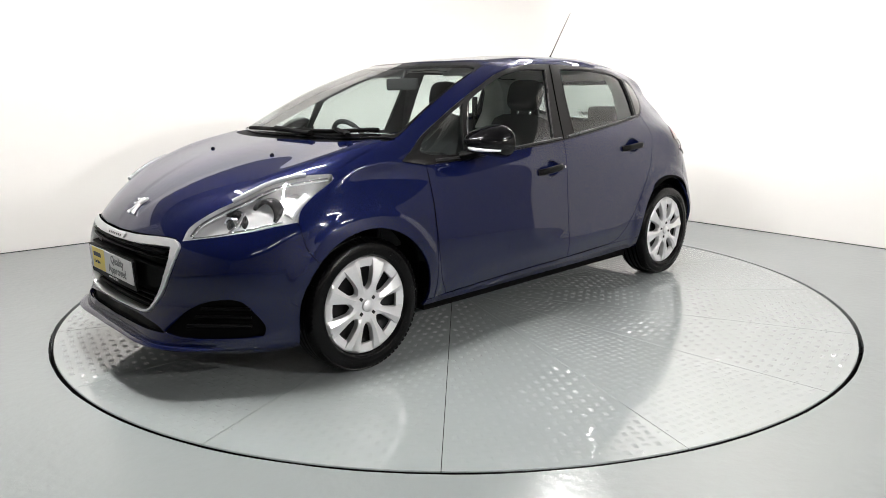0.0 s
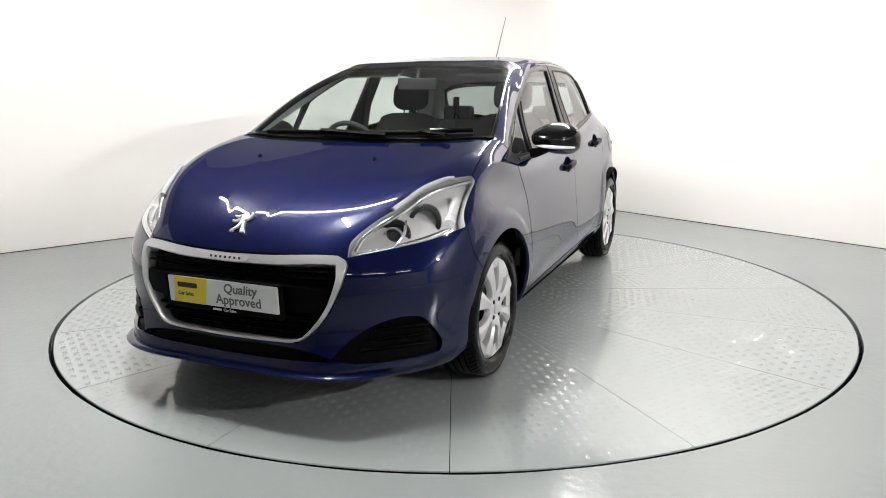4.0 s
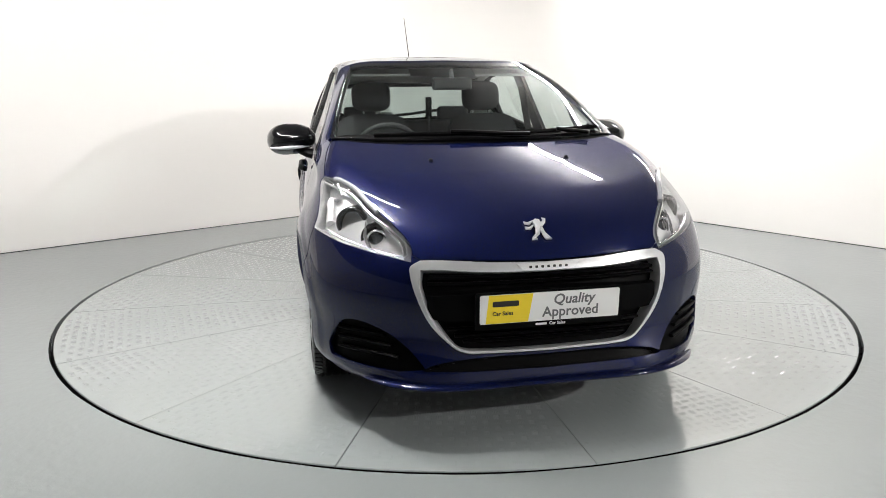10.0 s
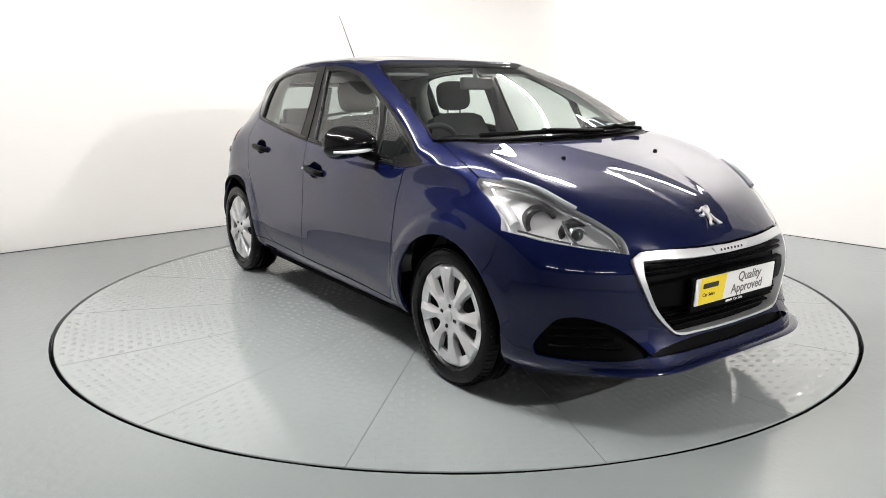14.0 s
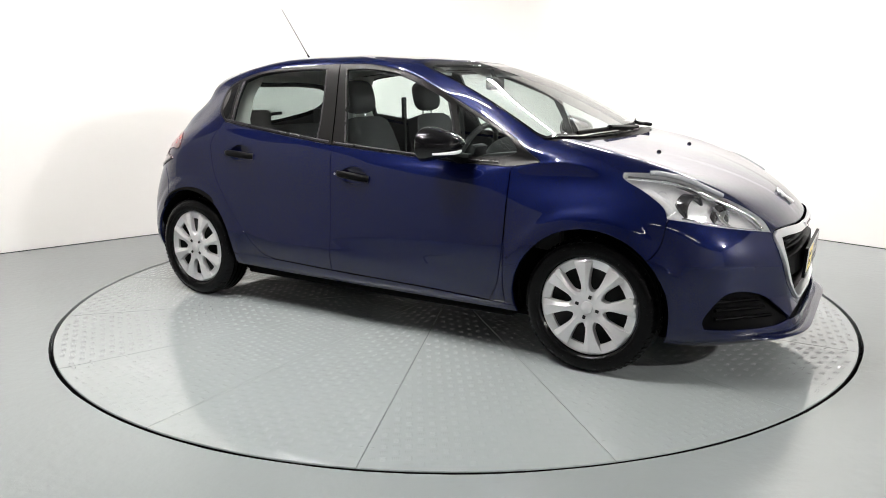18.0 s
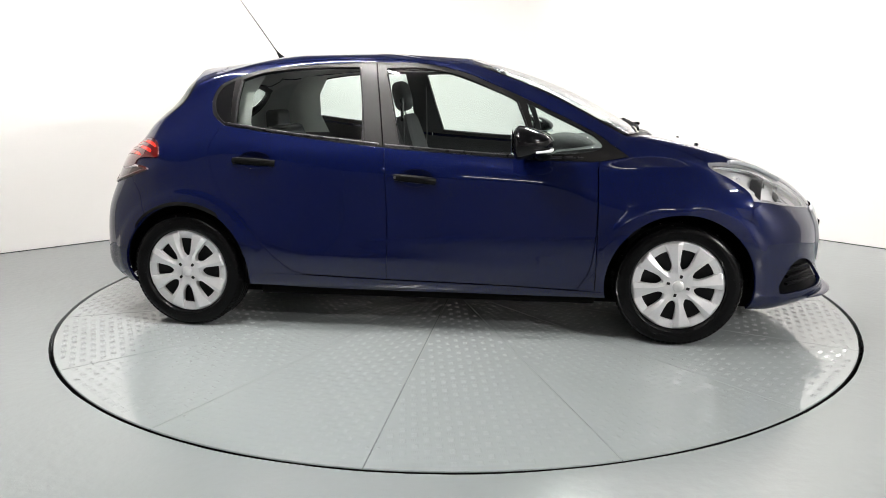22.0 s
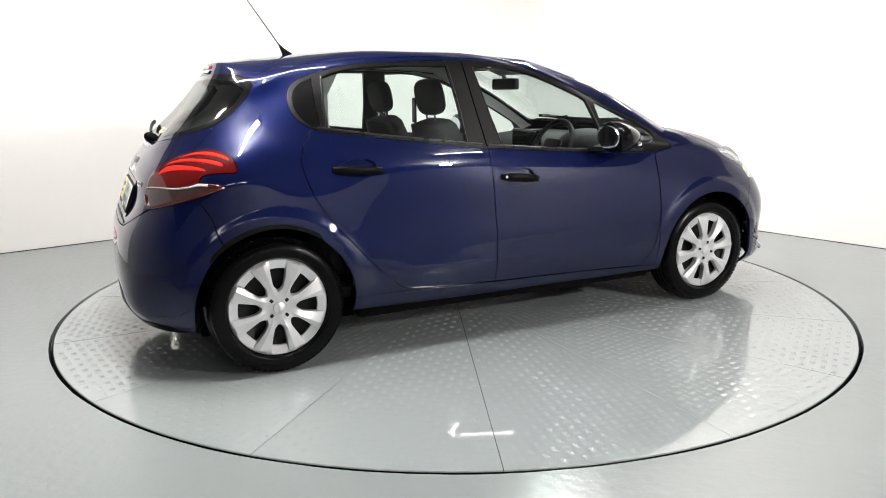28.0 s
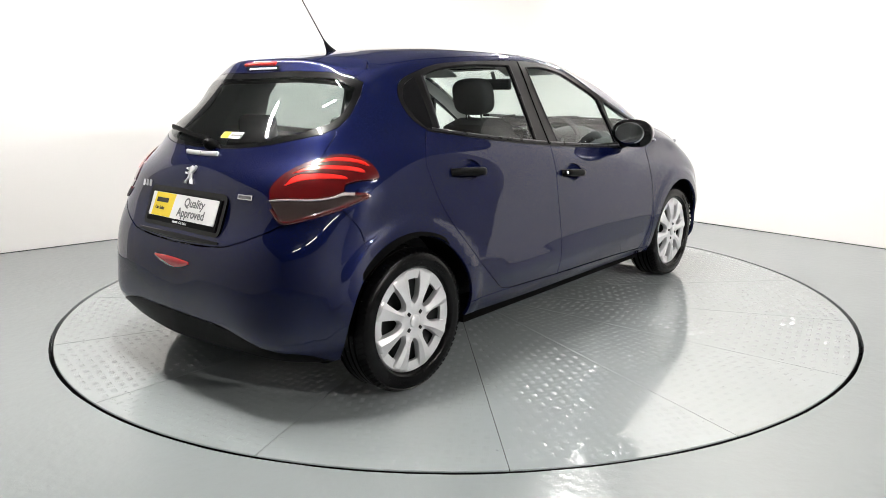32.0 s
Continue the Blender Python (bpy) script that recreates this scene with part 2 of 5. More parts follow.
def wedge_mesh():
    h = math.pi / 16
    g = 0.0014
    bm = bmesh.new()
    rows = []
    for r, z in ((R_MID + g, -0.01), (R_MID + g, -0.0015), (R_MID + g + 0.002, 0), (1.2, 0), (1.8, 0), (DISC_R - 0.003, 0), (DISC_R, -0.003), (DISC_R, -0.05)):
        rows.append([])
        for k in range(13):
            t = -1 + 2 * k / 12
            a = t * (h - g / r)
            rows[-1].append(bm.verts.new((r * math.cos(a), r * math.sin(a), z)))
    for p, q in zip(rows, rows[1:]):
        for k in range(12):
            bm.faces.new((p[k], q[k], q[k + 1], p[k + 1]))
    for k in (0, 12):
        for p, q in zip(rows[2:5], rows[3:6]):
            low = [bm.verts.new((v.co.x, v.co.y, -0.012)) for v in (p[k], q[k])]
            bm.faces.new((p[k], q[k], low[1], low[0]) if k else (q[k], p[k], low[0], low[1]))
    bmesh.ops.recalc_face_normals(bm, faces=bm.faces[:])
    return smooth(bm, 30)


WEDGE = None
for k in range(16):
    if WEDGE is None:
        WEDGE = part("plate", wedge_mesh(), DECK_PAINT, platform)
        ob = WEDGE
    else:
        ob = new("plate", WEDGE.data)
        ob.parent = platform
    ob.matrix_basis = Matrix.Rotation(math.pi / 16 + k * math.pi / 8, 4, "Z")


def tread():
    """Rows of raised bars in groups of five, turned by quarters, on every plate."""
    vs, fs = [], []
    pitch, h = 0.0440, math.pi / 16
    quad = np.array([(-.5, -.5), (.5, -.5), (.5, .5), (-.5, .5)])
    for k in range(17):
        turn = math.pi / 16 + k * math.pi / 8
        c, s = math.cos(turn), math.sin(turn)
        for i in range(-5 if k == 16 else 0, 6 if k == 16 else int((DISC_R - R_MID) / pitch) + 1):
            for j in range(-13, 14):
                x, y = (i * pitch, j * pitch) if k == 16 else (R_MID + 0.03 + i * pitch, j * pitch)
                r = math.hypot(x, y)
                if k == 16 and r > R_MID - 0.025:
                    continue
                if k < 16 and (r > DISC_R - 0.035 or abs(r - R_MID) < 0.025 or abs(math.atan2(y, x)) * r > h * r - 0.026):
                    continue
                flipd = (i + j) % 2
                tall = 0.00085 + 0.0006 * noise.noise((x * 3 + k * 7, y * 3, 0.5))
                for b in range(5):
                    o = (b - 2) * 0.0066
                    lx, ly = (0.027, 0.0030) if flipd else (0.0030, 0.027)
                    cx, cy = (x, y + o) if flipd else (x + o, y)
                    base = len(vs)
                    for sc, z in ((1.0, 0.0001), (0.48, tall)):
                        for qx, qy in quad:
                            px, py = cx + qx * lx * sc, cy + qy * ly * sc
                            vs.append((c * px - s * py, s * px + c * py, z))
                    fs.append((base + 4, base + 5, base + 6, base + 7))
                    for e in range(4):
                        f = (e + 1) % 4
                        fs.append((base + e, base + f, base + 4 + f, base + 4 + e))
    me = bpy.data.meshes.new("tread")
    me.from_pydata(vs, [], fs)
    me.polygons.foreach_set("use_smooth", [True] * len(me.polygons))
    me.materials.append(DECK_PAINT)
    ob = new("tread", me)
    ob.parent = platform
    tagged(ob, "raised tread bars under thick grey paint", kind="stuff")


tread()
for k in range(16):
    a = k * math.pi / 8
    for r in (1.55, 2.12):
        for s in (-1, 1):
            bm = lathe([(0.0005, 0.0012), (0.005, 0.0010), (0.0065, 0.0003), (0.007, -0.001)], 12, "z")
            ob = part("screw", smooth(bm), DECK_PAINT, platform)
            ob.matrix_basis = Matrix.Translation((r * math.cos(a) - s * 0.02 * math.sin(a), r * math.sin(a) + s * 0.02 * math.cos(a), 0.0))

# ---- the car's body: a smooth surface over a net of profiles ----
# Each profile runs from the lower edge up to the roof's middle line; they go round from the nose to the tail.
PROFILES = []


def profile(*xyz):
    PROFILES.append(np.array(xyz, float).reshape(-1, 3))


profile(2.02, 0, 0.176, 2.081, 0, 0.217, 2.055, 0, 0.328, 2.056, 0, 0.479, 2.036, 0, 0.595, 1.987, 0, 0.678, 1.848, 0, 0.792, 1.543, 0, 0.917, 1.128, 0, 1.016, 0.71, 0, 1.246, 0.242, 0, 1.405, -0.031, 0, 1.432, -0.12, 0, 1.43)
profile(2.011, 0.22, 0.173, 2.079, 0.22, 0.215, 2.05, 0.22, 0.329, 2.049, 0.22, 0.48, 2.028, 0.219, 0.596, 1.978, 0.229, 0.677, 1.838, 0.239, 0.789, 1.533, 0.271, 0.914, 1.114, 0.281, 1.017, 0.69, 0.252, 1.243, 0.232, 0.221, 1.402, -0.06, 0.15, 1.434, -0.15, 0, 1.435)
profile(1.962, 0.461, 0.174, 2.039, 0.477, 0.22, 2.009, 0.457, 0.341, 1.999, 0.455, 0.48, 1.979, 0.458, 0.587, 1.925, 0.462, 0.673, 1.777, 0.486, 0.8, 1.484, 0.536, 0.923, 1.059, 0.556, 1.028, 0.634, 0.505, 1.247, 0.206, 0.42, 1.401, -0.12, 0.3, 1.431, -0.2, 0, 1.44)
profile(1.773, 0.67, 0.174, 1.841, 0.694, 0.228, 1.836, 0.698, 0.353, 1.824, 0.714, 0.482, 1.798, 0.717, 0.605, 1.727, 0.691, 0.73, 1.598, 0.666, 0.85, 1.342, 0.682, 0.956, 0.983, 0.693, 1.026, 0.591, 0.615, 1.233, 0.194, 0.521, 1.386, -0.16, 0.38, 1.431, -0.235, 0, 1.444)
profile(1.603, 0.761, 0.187, 1.627, 0.804, 0.251, 1.628, 0.812, 0.368, 1.623, 0.824, 0.478, 1.607, 0.819, 0.603, 1.571, 0.807, 0.715, 1.462, 0.765, 0.833, 1.245, 0.748, 0.933, 0.945, 0.749, 0.978, 0.555, 0.66, 1.181, 0.15, 0.573, 1.369, -0.2, 0.429, 1.43, -0.265, 0, 1.449)
profile(1.27, 0.808, 0.229, 1.27, 0.841, 0.292, 1.271, 0.863, 0.398, 1.271, 0.865, 0.52, 1.27, 0.858, 0.63, 1.269, 0.832, 0.734, 1.239, 0.777, 0.849, 1.099, 0.771, 0.922, 0.892, 0.748, 0.946, 0.503, 0.66, 1.172, 0.1, 0.585, 1.361, -0.241, 0.453, 1.429, -0.28, 0, 1.45)
profile(0.857, 0.782, 0.223, 0.87, 0.816, 0.274, 0.87, 0.844, 0.379, 0.87, 0.853, 0.5, 0.87, 0.844, 0.619, 0.87, 0.824, 0.731, 0.85, 0.798, 0.821, 0.801, 0.777, 0.88, 0.72, 0.754, 0.917, 0.34, 0.666, 1.152, 0.018, 0.596, 1.361, -0.291, 0.463, 1.428, -0.32, 0, 1.451)
profile(0.36, 0.775, 0.22, 0.36, 0.807, 0.271, 0.36, 0.831, 0.381, 0.36, 0.837, 0.501, 0.36, 0.827, 0.619, 0.36, 0.814, 0.732, 0.35, 0.8, 0.822, 0.34, 0.78, 0.876, 0.32, 0.756, 0.922, 0.08, 0.669, 1.168, -0.121, 0.597, 1.364, -0.36, 0.468, 1.428, -0.38, 0, 1.452)
profile(-0.19, 0.774, 0.221, -0.19, 0.809, 0.271, -0.19, 0.83, 0.38, -0.19, 0.829, 0.501, -0.19, 0.817, 0.619, -0.19, 0.806, 0.731, -0.19, 0.796, 0.823, -0.2, 0.781, 0.896, -0.2, 0.759, 0.962, -0.24, 0.669, 1.183, -0.28, 0.594, 1.372, -0.46, 0.473, 1.428, -0.47, 0, 1.453)
profile(-0.74, 0.778, 0.229, -0.74, 0.806, 0.277, -0.74, 0.831, 0.381, -0.741, 0.828, 0.5, -0.741, 0.813, 0.618, -0.741, 0.8, 0.74, -0.75, 0.785, 0.851, -0.75, 0.766, 0.944, -0.741, 0.734, 1.019, -0.66, 0.663, 1.205, -0.559, 0.591, 1.368, -0.599, 0.473, 1.427, -0.6, 0, 1.453)
profile(-1.27, 0.797, 0.245, -1.27, 0.826, 0.298, -1.27, 0.843, 0.4, -1.269, 0.836, 0.51, -1.268, 0.816, 0.625, -1.268, 0.8, 0.735, -1.248, 0.777, 0.869, -1.217, 0.743, 0.978, -1.156, 0.697, 1.067, -1.015, 0.637, 1.224, -0.837, 0.583, 1.355, -0.759, 0.459, 1.421, -0.73, 0, 1.447)
profile(-1.573, 0.742, 0.215, -1.594, 0.774, 0.276, -1.604, 0.801, 0.378, -1.596, 0.795, 0.5, -1.574, 0.778, 0.615, -1.547, 0.767, 0.735, -1.493, 0.756, 0.874, -1.44, 0.705, 0.979, -1.362, 0.648, 1.07, -1.232, 0.59, 1.212, -1.074, 0.556, 1.334, -0.899, 0.418, 1.409, -0.84, 0, 1.441)
profile(-1.752, 0.607, 0.216, -1.808, 0.637, 0.288, -1.813, 0.647, 0.399, -1.796, 0.657, 0.52, -1.772, 0.653, 0.639, -1.727, 0.636, 0.761, -1.671, 0.609, 0.889, -1.579, 0.588, 0.984, -1.486, 0.575, 1.083, -1.355, 0.541, 1.196, -1.232, 0.519, 1.31, -0.998, 0.357, 1.401, -0.93, 0, 1.431)
profile(-1.842, 0.352, 0.23, -1.873, 0.359, 0.315, -1.885, 0.368, 0.42, -1.879, 0.367, 0.528, -1.851, 0.367, 0.64, -1.794, 0.359, 0.748, -1.761, 0.354, 0.867, -1.696, 0.349, 0.962, -1.63, 0.347, 1.046, -1.468, 0.33, 1.199, -1.333, 0.304, 1.362, -1.098, 0.218, 1.403, -1, 0, 1.424)
profile(-1.88, 0, 0.23, -1.888, 0, 0.319, -1.894, 0, 0.421, -1.882, 0, 0.527, -1.863, 0, 0.632, -1.797, 0, 0.741, -1.768, 0, 0.864, -1.72, 0, 0.956, -1.655, 0, 1.025, -1.495, 0, 1.193, -1.37, 0, 1.376, -1.197, 0, 1.4, -1.05, 0, 1.415)

NET = np.array(PROFILES)                       # columns, rings, xyz
NC, NR = NET.shape[:2]
flip = np.array((1.0, -1.0, 1.0))
FULL = np.concatenate([NET[2:0:-1] * flip, NET, NET[-2:-4:-1] * flip], 0)
FULL = np.concatenate([FULL, (FULL[:, -2:-4:-1] * flip)], 1)


def second_derivs(y, x):
    """Natural cubic spline through the rows of y at x."""
    n = len(x)
    a = np.zeros((n, n))
    r = np.zeros_like(y)
    a[0, 0] = a[-1, -1] = 1
    for i in range(1, n - 1):
        h0, h1 = x[i] - x[i - 1], x[i + 1] - x[i]
        a[i, i - 1], a[i, i], a[i, i + 1] = h0, 2 * (h0 + h1), h1
        r[i] = 6 * ((y[i + 1] - y[i]) / h1 - (y[i] - y[i - 1]) / h0)
    return np.linalg.solve(a, r.reshape(n, -1)).reshape(y.shape)


BENDS = {}


def spline_matrix(x, q):
    """The matrix that takes values at x to values at q."""
    eye = np.eye(len(x))
    key = x.tobytes()
    if key not in BENDS:
        BENDS[key] = second_derivs(eye, x)
    m = BENDS[key]
    i = np.clip(np.searchsorted(x, q, side="right") - 1, 0, len(x) - 2)
    h = x[i + 1] - x[i]
    a, b = (x[i + 1] - q) / h, (q - x[i]) / h
    w = a[:, None] * eye[i] + b[:, None] * eye[i + 1]
    w += ((a ** 3 - a)[:, None] * m[i] + (b ** 3 - b)[:, None] * m[i + 1]) * (h * h / 6)[:, None]
    return w


def knots(net, axis):
    d = np.linalg.norm(np.diff(net, axis=axis), axis=2)
    d = d.mean(axis=1 - axis) ** 0.6
    return np.concatenate([[0], np.cumsum(d)])


KU, KV = knots(FULL, 0), knots(FULL, 1)
IU, IV = np.arange(-2, NC + 2, dtype=float), np.arange(0, NR + 2, dtype=float)
WHEELS = ((1.269, 0.305), (-1.269, 0.305))


def surface(u, v):
    """Points of the left half of the body for column index u and ring index v."""
    u, v = np.asarray(u, float), np.asarray(v, float)
    wu = spline_matrix(KU, np.interp(u, IU, KU))
    q = np.interp(v, IV, KV)
    wv = spline_matrix(KV, q)
    # the cowl, windscreen, rear glass and spoiler meet at sharp edges, the sides flow smoothly
    wk = np.zeros_like(wv)
    for a, b in ((0, 8), (8, 10), (10, NR + 1)):
        sel = (v >= a) & (v <= b) if a == 0 else (v > a) & (v <= b)
        wk[sel, a:b + 1] = spline_matrix(KV[a:b + 1], q[sel])
    k = np.clip((4.6 - u) / 1.2, 0, 1) + np.clip((u - 12.2) / 0.8, 0, 1)
    k = (k * k * (3 - 2 * k))[:, None]
    p = np.einsum("ni,nj,ijk->nk", wu, wv * (1 - k) + wk * k, FULL)
    side = np.clip((u - 3.2) / 0.8, 0, 1) * np.clip((12.2 - u) / 0.8, 0, 1) * np.clip((7.5 - v) / 1.5, 0, 1)
    for wx, wz in WHEELS:
        r = np.hypot(p[:, 0] - wx, p[:, 2] - wz)
        q = np.clip((0.450 - r) / 0.050, 0, 1)
        p[:, 1] += side * 0.0075 * q ** 2 * (3 - 2 * q)
    # swell low on the doors
    along = np.clip((0.80 - np.abs(p[:, 0])) / 0.2, 0, 1)
    p[:, 1] += side * along * 0.006 * np.exp(-((p[:, 2] - 0.375 + 0.03 * p[:, 0]) / 0.05) ** 2)
    # sunk middle field of the bonnet, a wedge that widens backward
    wide = 0.095 + 0.40 * np.clip(1.95 - p[:, 0], 0, 1)
    q = np.clip((wide - np.abs(p[:, 1])) / 0.045, 0, 1) * np.clip((v - 4.7) / 0.5, 0, 1) * np.clip((7.7 - v) / 1.6, 0, 1) * (u < 4)
    p[:, 2] -= 0.0022 * q * q * (3 - 2 * q)
    return p


def normals(u, v):
    e = 0.02
    a = surface(u + e, v) - surface(u - e, v)
    b = surface(u, np.clip(v + e, 0, NR - 1)) - surface(u, np.clip(v - e, 0, NR - 1))
    n = np.cross(a, b)
    ln = np.linalg.norm(n, axis=1, keepdims=True)
    n = n / np.maximum(ln, 1e-12)
    return n


GU, GV = np.meshgrid(np.linspace(0, NC - 1, 281), np.linspace(0, NR - 1, 241), indexing="ij")
GU, GV = GU.ravel(), GV.ravel()
GP = surface(GU, GV)


def to_uv(points, view, u_range=(0, 14), v_range=(0, 12)):
    """Where points of a flat view (side: x, z; front: y, z; top: x, y) lie on the surface."""
    ax = {"side": [0, 2], "front": [1, 2], "top": [0, 1], "space": [0, 1, 2]}[view]
    ok = (GU >= u_range[0]) & (GU <= u_range[1]) & (GV >= v_range[0]) & (GV <= v_range[1])
    cu, cv, cp = GU[ok], GV[ok], GP[ok][:, ax]
    q = np.asarray(points, float)
    i = np.array([np.argmin(((cp - p) ** 2).sum(1)) for p in q])
    u, v = cu[i].copy(), cv[i].copy()
    for _ in range(6):
        p = surface(u, v)[:, ax]
        e = 0.005
        du = (surface(u + e, v)[:, ax] - p) / e
        dv = (surface(u, v + e)[:, ax] - p) / e
        r = q - p
        aa, bb, ab = (du * du).sum(1), (dv * dv).sum(1), (du * dv).sum(1)
        ra, rb = (r * du).sum(1), (r * dv).sum(1)
        det = np.maximum(aa * bb - ab * ab, 1e-10)
        u = np.clip(u + np.clip((ra * bb - rb * ab) / det, -.2, .2), u_range[0], u_range[1])
        v = np.clip(v + np.clip((rb * aa - ra * ab) / det, -.2, .2), v_range[0], v_range[1])
    return np.stack([u, v], 1)


# ---- the body's panels: lines on the surface cut it into doors, glass, lamps and so on ----
from mathutils.geometry import delaunay_2d_cdt


def on_body(pts, smooth_line=True, u_range=(0, 14), v_range=(0, 12), n=6, view="space"):
    """A line on the surface near points, in the surface's own u, v."""
    c = curve(pts, n) if smooth_line else curve_straight(pts, n)
    return to_uv(np.array(c), view, u_range, v_range)


def curve_straight(pts, n):
    out = []
    for a, b in zip(pts, pts[1:]):
        for k in range(n):
            out.append(np.array(a) + (np.array(b) - np.array(a)) * (k / n))
    return out + [np.array(pts[-1])]


def near_body(x, y, z):
    """The place and the normal of the surface's point nearest to a point."""
    uv = to_uv([(x, y, z)], "space")
    p, n = surface(uv[:, 0], uv[:, 1])[0], normals(uv[:, 0], uv[:, 1])[0]
    return Vector(p), Vector(n)


def circle(cx, cz, r, n=72, squash=1.0):
    return [(cx + r * math.cos(a), cz + r * squash * math.sin(a)) for a in np.linspace(0, 2 * math.pi, n)[:-1]]


REGIONS = []          # name and closed line in u, v; the first that holds a spot owns it


def region(name, *lines):
    REGIONS.append((name, np.concatenate(lines)))


SIDE = dict(u_range=(3.3, 12.6), view="side")
# wheel openings
for nm, (wx, wz) in zip(("arch_front", "arch_rear"), WHEELS):
    arc = [(wx + 0.352 * math.cos(a), wz + 0.352 * math.sin(a)) for a in np.linspace(-0.30, math.pi + 0.30, 60)]
    uv = to_uv([p for p in arc if p[1] > 0.215], "side", (3.3, 12.6), (0, 8))
    region(nm, uv, np.array([(uv[-1, 0], -0.6), (uv[0, 0], -0.6)]))
# headlamp
region("headlamp", on_body([(1.928, .470, .638), (1.886, .466, .689), (1.793, .517, .744), (1.704, .571, .782), (1.590, .615, .832), (1.472, .675, .866), (1.38, .735, .889)]),
       on_body([(1.38, .735, .889), (1.392, .754, .866), (1.485, .763, .817), (1.560, .768, .757), (1.585, .785, .715)]),
       on_body([(1.585, .785, .715), (1.640, .745, .697), (1.723, .680, .668), (1.822, .587, .650), (1.928, .470, .638)]))
# grille mouth and its silver frame
region("grille_mouth", on_body([(2.041, 0, .611), (2.025, .22, .612), (1.965, .440, .615)], u_range=(0, 3)), on_body([(1.965, .440, .615), (1.995, .450, .563), (2.022, .418, .462), (2.037, .352, .376), (2.046, .298, .345), (2.06, .15, .338), (2.063, 0, .337)], u_range=(0, 3)), np.array([(-.3, 2.1), (-.3, 4.1)]))
region("grille_frame", on_body([(2.028, 0, .646), (2.01, .22, .648), (1.945, .44, .645)], u_range=(0, 3)), on_body([(1.945, .44, .645), (1.938, .472, .622), (1.955, .476, .593), (1.989, .465, .532), (2.015, .425, .439), (2.034, .362, .367), (2.045, .310, .333), (2.055, .22, .326), (2.065, 0, .324)], u_range=(0, 3)), np.array([(-.3, 2.0), (-.3, 4.5)]))
region("lower_intake", on_body([(2.07, 0, .312), (2.06, .25, .312), (2.045, .40, .295), (2.035, .455, .272)], u_range=(0, 3)), on_body([(2.035, .455, .272), (2.06, .30, .268), (2.078, 0, .268)], u_range=(0, 3)), np.array([(-.3, 1.55), (-.3, 1.85)]))
region("fog_recess", on_body([(2.03, .442, .275), (1.984, .496, .339), (1.930, .562, .391), (1.862, .637, .420), (1.808, .688, .415), (1.777, .716, .378), (1.739, .743, .308), (1.746, .738, .268)], u_range=(1, 5)), on_body([(1.746, .738, .268), (1.833, .692, .262), (1.978, .555, .264), (2.03, .442, .275)], u_range=(1, 5)))
# tail lamp: red part and clear lower part
LAMP_SPLIT = [(-1.742, .52, .835), (-1.66, .65, .838), (-1.60, .70, .845), (-1.549, .720, .858)]
region("tail_claw_a", on_body([(-1.69, .555, .88), (-1.64, .60, .895), (-1.57, .665, .90), (-1.52, .705, .90), (-1.535, .69, .915), (-1.60, .62, .918), (-1.65, .57, .91), (-1.69, .555, .88)]))
region("tail_claw_b", on_body([(-1.65, .555, .918), (-1.58, .625, .935), (-1.50, .70, .932), (-1.455, .735, .925), (-1.465, .72, .943), (-1.53, .665, .952), (-1.60, .59, .94), (-1.65, .555, .918)]))
region("tail_claw_c", on_body([(-1.60, .585, .95), (-1.54, .635, .968), (-1.47, .70, .965), (-1.43, .735, .955), (-1.445, .715, .975), (-1.50, .66, .984), (-1.56, .61, .972), (-1.60, .585, .95)]))
region("tail_lamp", on_body([(-1.742, .52, .835), (-1.718, .507, .879), (-1.661, .534, .930), (-1.588, .582, .970), (-1.519, .634, .994), (-1.460, .682, .994), (-1.416, .728, .965), (-1.401, .761, .922), (-1.416, .767, .902), (-1.475, .741, .897), (-1.532, .714, .883), (-1.549, .720, .858)]), on_body(LAMP_SPLIT[::-1]))
region("tail_strip", on_body(LAMP_SPLIT), on_body([(-1.549, .720, .858), (-1.492, .758, .855), (-1.461, .778, .847)]), on_body([(-1.461, .778, .847), (-1.473, .783, .843), (-1.549, .735, .851), (-1.60, .705, .841), (-1.66, .655, .834), (-1.742, .522, .831)]))
region("tail_clear", on_body([(-1.742, .522, .831), (-1.66, .655, .834), (-1.60, .705, .841), (-1.549, .735, .851), (-1.473, .783, .843)]), on_body([(-1.473, .783, .843), (-1.588, .735, .801), (-1.662, .692, .779), (-1.746, .607, .754)]), on_body([(-1.746, .607, .754), (-1.750, .570, .778), (-1.742, .522, .831)]))
# windscreen, cowl, rear glass
region("windscreen", np.array([(-.2, 8.10), (1.0, 8.09), (2.0, 8.06), (2.78, 8.00), (2.90, 8.08), (2.93, 9.0), (2.93, 9.65), (2.82, 9.76), (2.0, 9.79), (1, 9.80), (-.2, 9.80)]))
region("windscreen_border", np.array([(-.2, 8.02), (1.0, 8.01), (2.0, 7.99), (2.92, 7.94), (3.01, 8.02), (3.02, 9.8), (2.94, 9.90), (2.0, 9.93), (1, 9.94), (-.2, 9.94)]))
region("cowl", np.array([(-.2, 7.86), (1, 7.86), (2, 7.84), (2.6, 7.82), (3.06, 7.80), (3.12, 7.93), (3.06, 7.98), (2, 8.05), (-.2, 8.06)]))
region("rear_glass", np.array([(14.2, 9.55), (13.5, 9.56), (13, 9.60), (12.4, 9.66), (12.02, 9.50), (11.92, 9.1), (11.93, 8.6), (12.08, 8.25), (12.45, 8.05), (13, 7.95), (13.6, 7.92), (14.2, 7.92)]))
